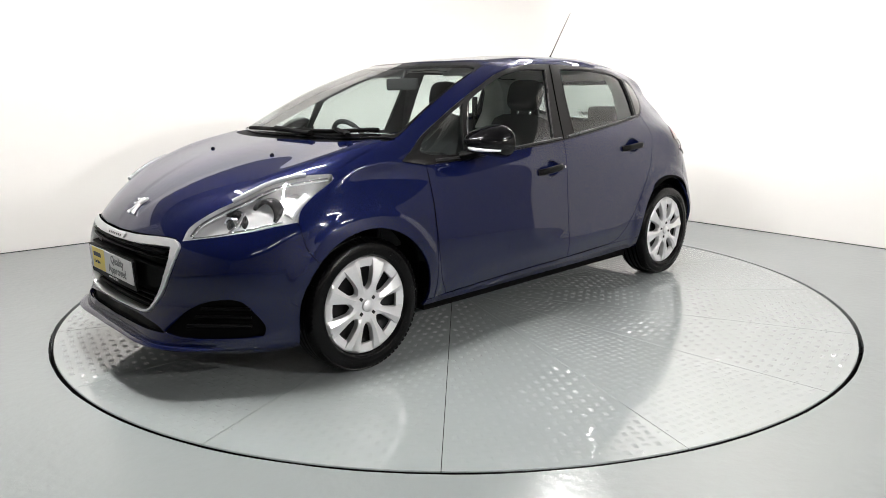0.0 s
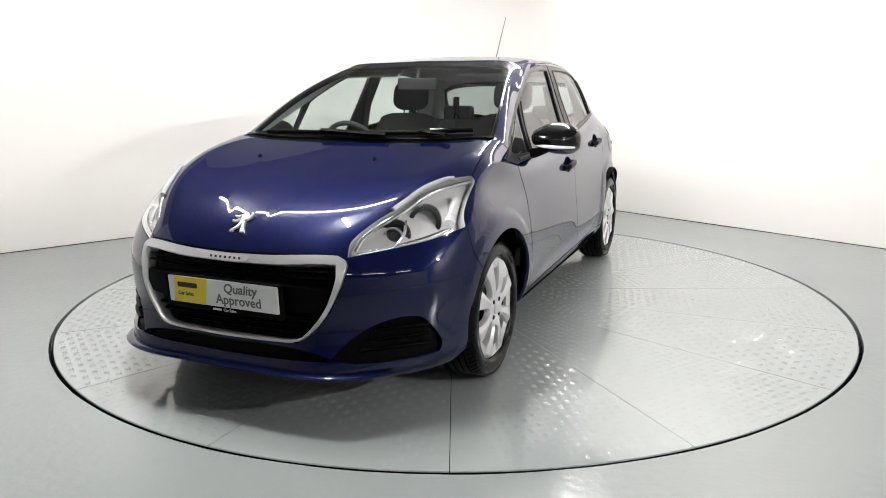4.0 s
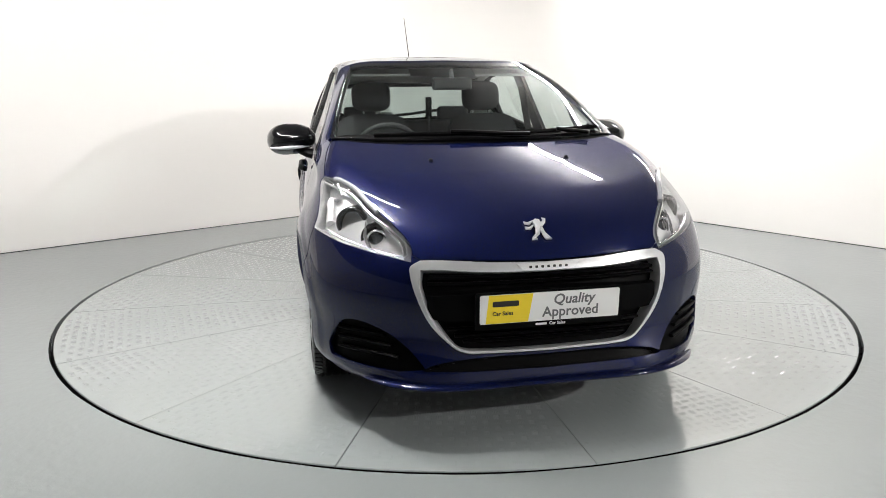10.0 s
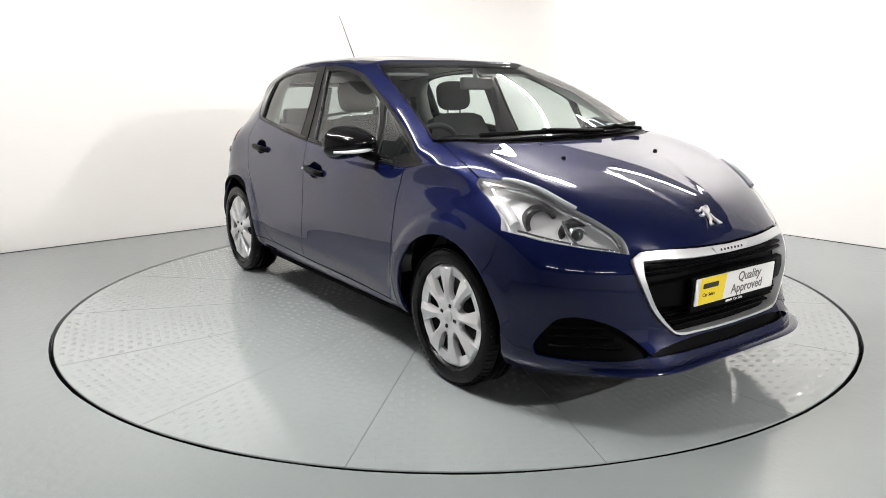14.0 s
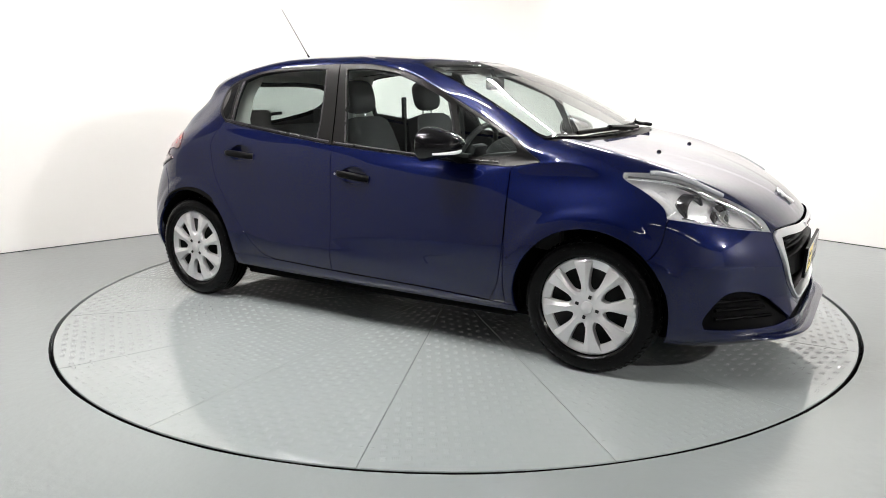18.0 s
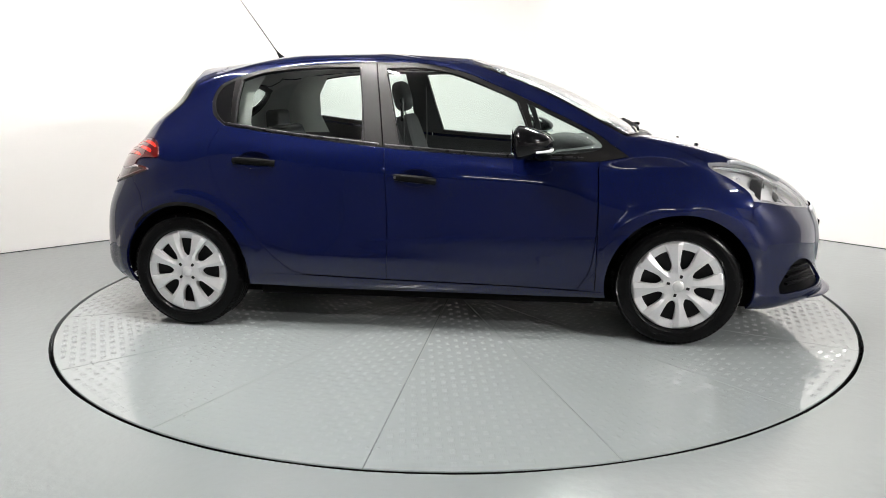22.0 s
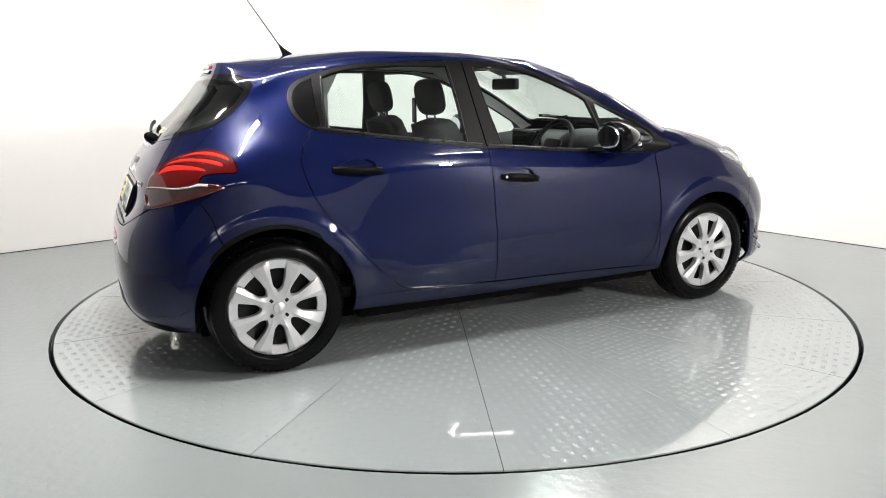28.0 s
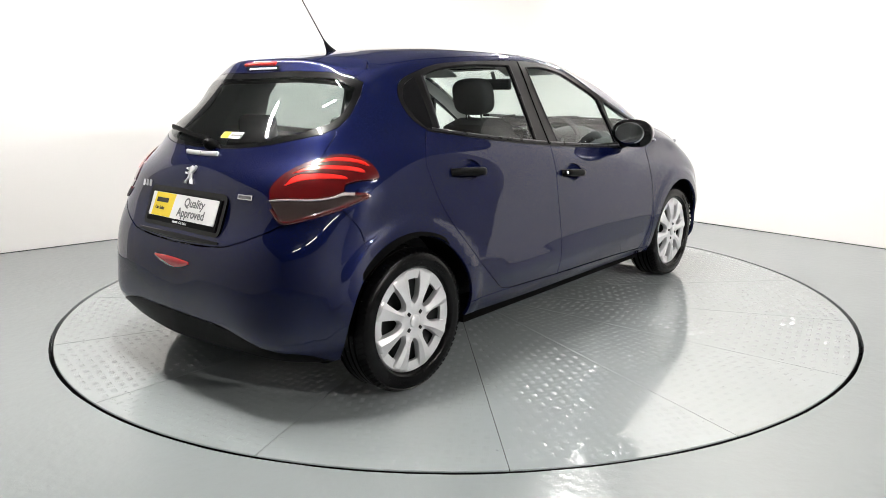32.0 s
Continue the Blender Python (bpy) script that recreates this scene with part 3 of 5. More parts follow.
region("rear_glass_border", np.array([(14.2, 9.68), (13.5, 9.69), (13, 9.74), (12.5, 9.83), (12.26, 9.88), (11.85, 9.66), (11.70, 9.18), (11.68, 8.5), (11.85, 8.10), (12.15, 7.88), (12.78, 7.75), (13.6, 7.72), (14.2, 7.72)]))
# side glass
region("front_window", on_body([(-.195, 1.350), (-.043, 1.352), (.11, 1.33), (.213, 1.298), (.410, 1.215), (.475, 1.178)], **SIDE), on_body([(.475, 1.178), (.53, 1.04), (.548, .935)], **SIDE), on_body([(.548, .935), (.2, .945), (-.105, .976)], **SIDE), on_body([(-.105, .976), (-.15, 1.16), (-.195, 1.350)], **SIDE))
region("front_quarter_pane", on_body([(.520, 1.172), (.70, 1.092), (.845, 1.022)], **SIDE), on_body([(.845, 1.022), (.885, .965), (.80, .938), (.582, .930)], **SIDE), on_body([(.582, .930), (.565, 1.02), (.520, 1.172)], **SIDE))
region("rear_window", on_body([(-.975, 1.300), (-.845, 1.336), (-.613, 1.356), (-.335, 1.357)], **SIDE), on_body([(-.335, 1.357), (-.31, 1.18), (-.297, .995)], **SIDE), on_body([(-.297, .995), (-.716, 1.042), (-.985, 1.078)], **SIDE), on_body([(-.985, 1.078), (-.985, 1.19), (-.975, 1.300)], **SIDE))
region("rear_quarter_pane", on_body([(-1.018, 1.297), (-1.085, 1.262), (-1.118, 1.205), (-1.104, 1.136), (-1.056, 1.086), (-1.015, 1.078)], **SIDE), on_body([(-1.015, 1.078), (-1.02, 1.19), (-1.018, 1.297)], **SIDE))
BELT = [(1.01, .922), (.88, .900), (.792, .898), (.463, .911), (-.206, .962), (-.715, 1.022), (-1.045, 1.067)]
region("window_frame", on_body(BELT, **SIDE), on_body([(-1.045, 1.067), (-1.119, 1.122), (-1.139, 1.205), (-1.10, 1.275), (-.994, 1.318), (-.847, 1.354), (-.615, 1.371), (-.272, 1.382), (-.045, 1.376), (.10, 1.353), (.241, 1.313), (.352, 1.266), (.521, 1.193), (.741, 1.089), (.866, 1.025), (.93, .978), (1.01, .922)], **SIDE))
# handles' cups
region("handle_cup_front", on_body([(-.02 + .085 * math.cos(a), .812 + .043 * math.sin(a)) for a in np.linspace(0, 2 * math.pi, 25)], n=2, **SIDE))
region("handle_cup_rear", on_body([(-.868 + .085 * math.cos(a), .894 + .043 * math.sin(a)) for a in np.linspace(0, 2 * math.pi, 25)], n=2, **SIDE))
# doors and sill
DOOR_LOW = [(-.53, .303), (-.176, .293), (.360, .280), (.785, .265)]
GAP_B = [(-.186, .99), (-.172, .7), (-.166, .5), (-.176, .293)]
region("rear_door", on_body([(-1.045, 1.10), (-1.118, .97), (-1.116, .89), (-1.048, .725), (-.862, .497), (-.705, .343), (-.622, .311), (-.53, .303), (-.176, .293)], **SIDE), on_body(GAP_B[::-1], **SIDE), on_body([(-.186, .99), (-.715, 1.05), (-1.045, 1.10)], False, **SIDE))
region("front_door", on_body(GAP_B, **SIDE), on_body(DOOR_LOW[1:], **SIDE), on_body([(.785, .265), (.845, .386), (.870, .587), (.872, .75), (.868, .93)], **SIDE), on_body([(.868, .93), (.4, .94), (-.186, .99)], False, **SIDE))
region("sill", on_body([(1.0, .258), (.785, .263), (.360, .278), (-.176, .291), (-.53, .301), (-.75, .305), (-1.0, .31)], **SIDE), np.array([(9.7, -.6), (5.5, -.6)]))
# bonnet, bumpers, tailgate, roof
region("bonnet", on_body([(2.026, 0, .652), (2.005, .22, .654), (1.945, .44, .651)], u_range=(0, 3)), on_body([(1.945, .44, .651), (1.80, .56, .70), (1.55, .70, .80), (1.38, .735, .889)]), on_body([(1.38, .735, .889), (1.25, .708, .925), (1.12, .688, .96), (1.03, .672, .985)]), np.array([(3.0, 7.92), (2.5, 7.95), (1, 7.96), (-.3, 7.97), (-.3, 4.6)]))
region("front_bumper", np.array([(-.3, 5.4), (2, 5.4)]), on_body([(1.80, .58, .72), (1.585, .785, .715)]), on_body([(1.585, .785, .715), (1.57, .80, .62), (1.53, .82, .55), (1.45, .83, .50)]), np.array([(4.6, -.6), (-.3, -.6)]))
region("valance", on_body([(-1.925, 0, .335), (-1.90, .36, .325), (-1.78, .64, .27), (-1.72, .71, .235)], u_range=(10, 14)), np.array([(11.0, -.6), (14.3, -.6), (14.3, 1.5)]))
region("tailgate", on_body([(-1.905, 0, .648), (-1.875, .30, .655), (-1.85, .42, .68), (-1.80, .53, .715), (-1.749, .601, .750)], u_range=(11, 14)), on_body([(-1.749, .601, .750), (-1.66, .63, .87), (-1.56, .61, .985), (-1.47, .60, 1.075)], u_range=(11, 14)), np.array([(12.0, 8.3), (14.3, 8.3), (14.3, 4.0)]))
region("rear_bumper", on_body([(-1.905, 0, .65), (-1.875, .30, .657), (-1.80, .53, .715), (-1.70, .65, .77), (-1.577, .745, .800)], u_range=(10, 14)), on_body([(-1.577, .745, .800), (-1.529, .802, .722), (-1.515, .825, .66), (-1.47, .85, .57)], u_range=(9.5, 14)), np.array([(10.2, -.6), (14.3, -.6), (14.3, 4.0)]))
region("spoiler", np.array([(14.3, 9.6), (12.3, 9.8), (12.1, 9.9), (12.05, 10.2), (12.2, 10.5), (14.3, 10.75)]))
region("roof", np.array([(-.3, 9.97), (2.9, 9.97), (3.4, 10.05), (4.2, 10.22), (5, 10.3), (8, 10.34), (11, 10.3), (12.2, 10.4), (14.3, 10.6), (14.3, 12.6), (-.3, 12.6)]))
region("front_wing", on_body([(.872, .27), (.874, .587), (.874, .75), (.87, .91)], **SIDE), on_body([(.87, .91), (.93, .955), (.97, .99)], False, u_range=(2.9, 6), view="side"), np.array([(3.0, 7.9), (2.8, 6.0), (3.2, 5), (4.0, -.6), (6.1, -.6)]))
REGIONS.append(("body_side", np.array([(-.5, -.7), (15, -.7), (15, 13), (-.5, 13)])))


def inside(q, poly):
    """Which of the points q lie in the closed line poly."""
    x, y = q[:, 0], q[:, 1]
    hit = np.zeros(len(q), bool)
    x0, y0 = poly[-1]
    for x1, y1 in poly:
        if y0 != y1:
            c = ((y0 > y) != (y1 > y)) & (x < (x1 - x0) * (y - y0) / (y1 - y0) + x0)
            hit ^= c
        x0, y0 = x1, y1
    return hit


def cut_body():
    verts, edges = [], []
    lim = [(0, 0), (NC - 1, 0), (NC - 1, NR - 1), (0, NR - 1)]

    def add_line(pts, closed):
        base = len(verts)
        verts.extend(Vector((float(a), float(b))) for a, b in pts)
        edges.extend((base + i, base + i + 1) for i in range(len(pts) - 1))
        if closed:
            edges.append((base + len(pts) - 1, base))

    border = []
    for (a, b), (c, d) in zip(lim, lim[1:] + lim[:1]):
        for k in range(120):
            border.append((a + (c - a) * k / 120, b + (d - b) * k / 120))
    add_line(border, True)
    for name, poly in REGIONS[:-1]:
        dense = []
        for p, q in zip(poly, np.roll(poly, -1, 0)):
            m = max(1, int(np.hypot(*(q - p)) / 0.1))
            dense.extend(p + (q - p) * k / m for k in range(m))
        dense = [dense[0]] + [b for a, b in zip(dense, dense[1:]) if np.hypot(*(b - a)) > 1e-4]
        add_line(dense, True)
    lines = np.array([tuple(v) for v in verts])
    gu, gv = np.meshgrid(np.linspace(0, NC - 1, 197), np.linspace(0, NR - 1, 145), indexing="ij")
    grid = np.stack([gu.ravel(), gv.ravel()], 1)
    key = {(int(a / 0.03), int(b / 0.03)) for a, b in lines}
    grid = np.array([g for g in grid if (int(g[0] / 0.03), int(g[1] / 0.03)) not in key])
    verts.extend(Vector((float(a), float(b))) for a, b in grid)
    res = delaunay_2d_cdt(verts, edges, [], 0, 1e-5)
    uv = np.array([tuple(v) for v in res[0]])
    tri = np.array(res[2])
    mid = uv[tri].mean(1)
    ok = (mid[:, 0] > 0) & (mid[:, 0] < NC - 1) & (mid[:, 1] > 0) & (mid[:, 1] < NR - 1)
    tri, mid = tri[ok], mid[ok]
    owner = np.full(len(tri), -1)
    for i, (name, poly) in enumerate(REGIONS):
        free = np.where(owner < 0)[0]
        owner[free[inside(mid[free], poly)]] = i
    uv = np.clip(uv, (0, 0), (NC - 1, NR - 1))
    p = surface(uv[:, 0], uv[:, 1])
    n = normals(uv[:, 0], uv[:, 1])
    top = uv[:, 1] > NR - 1.05
    n[top] = (0, 0, 1)
    edge_u = (uv[:, 0] < 1e-3) | (uv[:, 0] > NC - 1 - 1e-3)
    p[edge_u | (uv[:, 1] > NR - 1 - 1e-3), 1] = 0
    n[edge_u, 1] = 0
    n /= np.linalg.norm(n, axis=1, keepdims=True)
    return uv, p, n, tri, owner


UV, BP, BN, TRI, OWNER = cut_body()
RNAMES = [r[0] for r in REGIONS]


def panel_data(names, off=0.0, gap=0.0018, depth=0.014, dish=None):
    """Vertices, normals and faces of a half panel: the skin, its rounded edge and a flange."""
    ids = [i for i, nm in enumerate(RNAMES) if nm in names]
    tri = TRI[np.isin(OWNER, ids)]
    used, inv = np.unique(tri, return_inverse=True)
    tri = inv.reshape(-1, 3)
    p, n = BP[used].copy(), BN[used].copy()
    # the faces' winding follows the outward normal
    cr = np.cross(p[tri[:, 1]] - p[tri[:, 0]], p[tri[:, 2]] - p[tri[:, 0]])
    bad = (cr * n[tri[:, 0]]).sum(1) < 0
    tri[bad] = tri[bad][:, ::-1]
    e = np.concatenate([tri[:, [0, 1]], tri[:, [1, 2]], tri[:, [2, 0]]])
    have = {(a, b) for a, b in e}
    rim = [(a, b) for a, b in have if (b, a) not in have]
    mid = abs(p[:, 1]) < 1e-6
    rim = [(a, b) for a, b in rim if not (mid[a] and mid[b])]
    out = np.zeros_like(p)
    for a, b in rim:
        t = np.cross(p[b] - p[a], n[a])
        t /= max(np.linalg.norm(t), 1e-9)
        out[a] += t
        out[b] += t
    out[mid, 1] = 0
    ln = np.linalg.norm(out, axis=1, keepdims=True)
    out = out / np.maximum(ln, 1e-9)
    rv = sorted({a for ab in rim for a in ab})
    if dish is not None:
        off = dish(p)[:, None]
    p = p + n * off
    faces = [tuple(t) for t in tri]
    if depth and rim:
        isrim = np.zeros(len(p), bool)
        isrim[rv] = True
        p[isrim] -= out[isrim] * (gap + 0.0012)
        b1, b2 = len(p), len(p) + len(rv)
        at = {v: k for k, v in enumerate(rv)}
        q1 = p[rv] + out[rv] * 0.0012 - n[rv] * 0.0014
        q2 = q1 - n[rv] * depth
        m1 = n[rv] * 0.25 + out[rv]
        m1 /= np.linalg.norm(m1, axis=1, keepdims=True)
        p = np.concatenate([p, q1, q2])
        n = np.concatenate([n, m1, out[rv]])
        for a, b in rim:
            faces.append((a, b1 + at[a], b1 + at[b], b))
            faces.append((b1 + at[a], b2 + at[a], b2 + at[b], b1 + at[b]))
    return p, n, faces


def make_mesh(name, p, n, faces):
    me = bpy.data.meshes.new(name)
    me.from_pydata([tuple(map(float, q)) for q in p], [], [tuple(int(i) for i in f) for f in faces])
    me.polygons.foreach_set("use_smooth", [True] * len(me.polygons))
    me.update()
    me.normals_split_custom_set_from_vertices([tuple(map(float, q)) for q in n])
    return me


def add_panel(name, names, material, parent, label="", whole=False, sides=(1, -1), **kw):
    """A panel of the body: whole across the middle, or one object for each side."""
    p, n, faces = panel_data(names, **kw)
    f = np.array((1, -1, 1))
    made = []
    if whole:
        k = len(p)
        midv = {i: i for i in range(k) if abs(p[i, 1]) < 1e-6}
        remap = [i if i in midv else k + i for i in range(k)]
        p2, n2 = np.concatenate([p, p * f]), np.concatenate([n, n * f])
        fs = list(faces) + [tuple(remap[i] for i in q[::-1]) for q in faces]
        sets = [(p2, n2, fs)]
    else:
        sets = [(p, n, faces) if s > 0 else (p * f, n * f, [q[::-1] for q in faces]) for s in sides]
    for q in sets:
        me = make_mesh(name, *q)
        me.materials.append(material)
        ob = new(name, me)
        ob.parent = parent
        if label:
            ob["label"] = label
        made.append(ob)
    return made


car = new("car")
tagged(car, "dark blue metallic five-door hatchback parked on the turntable", "car")

add_panel("bonnet", ["bonnet"], PAINT, car, whole=True)
add_panel("front_bumper", ["front_bumper"], PAINT, car, whole=True)
add_panel("rear_bumper", ["rear_bumper"], PAINT, car, whole=True)
add_panel("rear_valance", ["valance"], TRIM, car, "black textured plastic valance", whole=True)
add_panel("roof", ["roof"], PAINT, car, whole=True)
add_panel("roof_spoiler", ["spoiler"], PAINT, car, whole=True)
TAILGATE = add_panel("tailgate", ["tailgate"], PAINT, car, whole=True)[0]
add_panel("windscreen", ["windscreen"], GLASS, car, "clear windscreen glass", whole=True, depth=0)
add_panel("windscreen_border", ["windscreen_border"], DARK_GLASS, car, "black printed border", whole=True, gap=0)
add_panel("cowl_panel", ["cowl"], TRIM, car, "black plastic scuttle", whole=True, off=-0.012)
add_panel("rear_window_glass", ["rear_glass"], thin_glass("tinted_rear_glass", (0.42, 0.47, 0.46)), car, "tinted rear glass", whole=True, depth=0)
add_panel("rear_window_border", ["rear_glass_border"], DARK_GLASS, car, "black printed border", whole=True, gap=0)
add_panel("body_side", ["body_side"], PAINT, car)
add_panel("front_wing", ["front_wing"], PAINT, car)
FRONT_DOORS = add_panel("front_door", ["front_door"], PAINT, car)
REAR_DOORS = add_panel("rear_door", ["rear_door"], PAINT, car)
add_panel("sill", ["sill"], PAINT, car)
add_panel("window_frame", ["window_frame"], PILLAR_FILM, car, "satin black window surround and pillars", off=0.001, gap=0)
for nm in ("front_window", "front_quarter_pane", "rear_window"):
    add_panel("side_window", [nm], GLASS, car, "green-tinted side window", depth=0, off=-0.006)
add_panel("quarter_panel", ["rear_quarter_pane"], DARK_GLASS, car, "dark quarter window", off=0.0005)
add_panel("grille_frame", ["grille_frame"], SILVER, car, "wide satin silver grille surround", whole=True, off=0.012, depth=0.05)
add_panel("grille_back", ["grille_mouth"], TRIM, car, "black plastic behind the grille", whole=True, off=-0.045, gap=-0.03, depth=0.002)
add_panel("lower_intake", ["lower_intake"], TRIM, car, "black lower air intake", whole=True, off=-0.03, gap=-0.02, depth=0.002)


def dish_of(cx, cz, rx, rz, deep):
    def f(p):
        r2 = ((p[:, 0] - cx) / rx) ** 2 + ((p[:, 2] - cz) / rz) ** 2
        return -deep * np.clip(1 - r2, 0, 1) ** 0.6
    return f


for doors, nm, cx, cz in ((FRONT_DOORS, "handle_cup_front", -.02, .812), (REAR_DOORS, "handle_cup_rear", -.868, .894)):
    for d, s in zip(doors, (1, -1)):
        add_panel("handle_cup", [nm], PAINT, d, "scooped recess behind the handle", sides=(s,), depth=0, dish=dish_of(cx, cz, .087, .045, .05))


def on_side(pts, lift):
    q = []
    for x, z in curve(pts, 6):
        uv = to_uv([(x, z)], "side", (3.3, 12.6))
        s, n = surface(uv[:, 0], uv[:, 1])[0], normals(uv[:, 0], uv[:, 1])[0]
        q.append(s + n * lift)
    return q


SEAM = simple("seam_black", (0.001, 0.001, 0.001), 0.9, vary=0.05, spec=0.0)
BELT_TRIM = simple("belt_rubber", (0.012, 0.012, 0.013), 0.28, vary=0.05, spec=0.4)
for s in (1, -1):
    for nm, pts, rad, lift, mat in (("pillar_seam", [(-.190, .965), (-.212, 1.12), (-.250, 1.378)], .0028, .0018, SEAM),
                                    ("belt_strip", [(.80, .912), (.463, .922), (-.18, .972)], .0065, .001, BELT_TRIM),
                                    ("belt_strip", [(-.215, .976), (-.715, 1.033), (-1.03, 1.077)], .0065, .001, BELT_TRIM),
                                    ("window_edge", [(-.195, 1.350), (-.15, 1.16), (-.105, .976)], .0045, .001, BELT_TRIM),
                                    ("window_edge", [(-.335, 1.357), (-.31, 1.18), (-.297, .995)], .0045, .001, BELT_TRIM),
                                    ("window_edge", [(-.985, 1.078), (-.985, 1.19), (-.975, 1.300)], .0065, .001, BELT_TRIM),
                                    ("window_edge", [(.475, 1.178), (.53, 1.04), (.548, .935)], .0055, .001, BELT_TRIM)):
        q = [(a, s * b, c) for a, b, c in on_side(pts, lift)]
        part(nm, sweep(q, rad, 8), mat, car)


# ---- lamps ----
CLEAR = thin_glass("clear_lamp_cover", (0.97, 0.97, 0.97), gloss=0.05)
RED_LENS = simple("red_lens", (0.075, 0.0015, 0.002), 0.10, vary=0.1, scale=80, coat=1.0)
RED_BRIGHT = simple("bright_red_light_guide", (0.60, 0.018, 0.012), 0.16, vary=0.06, scale=60, coat=1.0)
SMOKE = simple("smoked_reflector", (0.045, 0.032, 0.030), 0.16, metal=0.3, vary=0.2, scale=30, coat=1.0)
LAMP_GREY = simple("lamp_housing_grey", (0.78, 0.79, 0.80), 0.20, metal=0.35, vary=0.12, scale=18)
LAMP_DARK = simple("lamp_bezel_black", (0.02, 0.02, 0.022), 0.2, vary=0.05, coat=0.5)
LENS = simple("projector_lens", (0.03, 0.033, 0.036), 0.03, metal=0.1, vary=0.02, coat=1.0)

headlamps = add_panel("headlamp", ["headlamp"], CLEAR, car, "clear headlamp with chrome inside", depth=0)
tails = add_panel("tail_lamp", ["tail_lamp"], RED_LENS, car, "red tail lamp with three claw-shaped bars", off=0.004)
for s, lamp in zip((1, -1), tails):
    for nm in ("tail_claw_a", "tail_claw_b", "tail_claw_c"):
        add_panel("light_bar", [nm], RED_BRIGHT, lamp, "bright red claw-shaped bar", sides=(s,), off=0.005, gap=0, depth=0.003)
    add_panel("white_strip", ["tail_strip"], simple("pale_strip", (0.60, 0.54, 0.54), 0.15, vary=0.05, coat=1), lamp, "thin whitish strip", sides=(s,), off=0.005, gap=0)
    add_panel("reversing_lens", ["tail_clear"], SMOKE, lamp, "smoked clear lower lens", sides=(s,), off=0.003)


def red_edge():
    """A red rim along the lower edge of the tail lamp."""
    q = []
    for c in curve([(-1.748, .54, .80), (-1.746, .607, .757), (-1.662, .690, .782), (-1.588, .732, .804), (-1.50, .772, .836), (-1.475, .778, .846), (-1.52, .748, .853)], 6):
        s, n = near_body(*c)
        q.append(s + n * 0.005)
    return sweep(q, 0.0075, 8, scale=(0.6, 1.0))


def facing(x, y, z, inset=0.0, roll=0.0):
    """A pose on the body near a point, local z outward along the normal."""
    p, n = near_body(x, y, z)
    return Matrix.Translation(p - n * inset) @ n.to_track_quat("Z", "Y").to_matrix().to_4x4() @ Matrix.Rotation(radians(roll), 4, "Z")


MIRROR = Matrix.Diagonal((1, -1, 1, 1))


def both(name, make, material, parents, label=""):
    """The same part on both sides; make() gives a fresh bmesh for the left side."""
    made = []
    for s, par in zip((1, -1), parents):
        bm = make()
        if s < 0:
            bmesh.ops.transform(bm, matrix=MIRROR, verts=bm.verts)
            bmesh.ops.reverse_faces(bm, faces=bm.faces[:])
        made.append(part(name, bm, material, par, label))
    return made


def forward(x, y, z, turn=12):
    """A pose that looks straight ahead, turned out a little."""
    return Matrix.Translation((x, y, z)) @ Matrix.Rotation(radians(turn), 4, "Z") @ Matrix.Rotation(radians(90), 4, "Y")


def lamp_bowl():
    p, n, faces = panel_data(["headlamp"], off=-0.05, depth=0)
    bm = bmesh.new()
    vs = [bm.verts.new(q) for q in p]
    for f in faces:
        bm.faces.new([vs[i] for i in f])
    # walls of the bowl
    p0, n0, f0 = panel_data(["headlamp"], off=-0.002, depth=0)
    rims = [e for e in bm.edges if len(e.link_faces) == 1]
    bm.verts.index_update()
    up = {}
    for e in rims:
        for v in e.verts:
            if v.index not in up:
                up[v.index] = None
    for i in up:
        up[i] = bm.verts.new(p0[i])
    for e in rims:
        a, b = e.verts
        try:
            bm.faces.new((a, b, up[b.index], up[a.index]))
        except ValueError:
            pass
    return smooth(bm, 35)


both("lamp_housing", lamp_bowl, LAMP_GREY, headlamps, "satin metal lamp housing")


def ring_at(m, r0, r1, h):
    bm = lathe([(r0, -0.02), (r0, h), (r0 + 0.004, h + 0.004), (r1 - 0.004, h + 0.004), (r1, h), (r1, -0.03)], 40, "z")
    bmesh.ops.recalc_face_normals(bm, faces=bm.faces[:])
    bmesh.ops.transform(bm, matrix=m, verts=bm.verts)
    return smooth(bm, 50)


def ball_at(m, r, h):
    prof = [(0.0005, h)] + [(r * math.sin(a), h * math.cos(a)) for a in np.linspace(0.15, math.pi / 2, 9)] + [(r, -0.03)]
    bm = lathe(prof, 40, "z")
    bmesh.ops.recalc_face_normals(bm, faces=bm.faces[:])
    bmesh.ops.transform(bm, matrix=m, verts=bm.verts)
    return smooth(bm, 50)


both("red_rim", red_edge, RED_LENS, tails, "dark red lower rim")
L1 = forward(1.762, .572, .696, 14)
L2 = forward(1.640, .648, .742, 22)
both("lens_surround", lambda: ring_at(L1, 0.030, 0.040, 0.012), CHROME, headlamps, "chrome ring")
both("projector_lens", lambda: ball_at(L1, 0.030, 0.022), LENS, headlamps, "dark round projector lens")
both("lens_bezel", lambda: ring_at(L1, 0.040, 0.064, -0.012), LAMP_DARK, headlamps, "black bezel")
both("reflector_ring", lambda: ring_at(L2, 0.044, 0.064, 0.020), LAMP_DARK, headlamps, "black ring")


def bowl_at(m, r, deep):
    prof = [(r * math.sin(a), -deep * math.cos(a)) for a in np.linspace(0.12, math.pi / 2, 10)]
    bm = lathe(prof + [(r + 0.002, 0.002)], 40, "z")
    bmesh.ops.transform(bm, matrix=m, verts=bm.verts)
    return smooth(bm, 50)


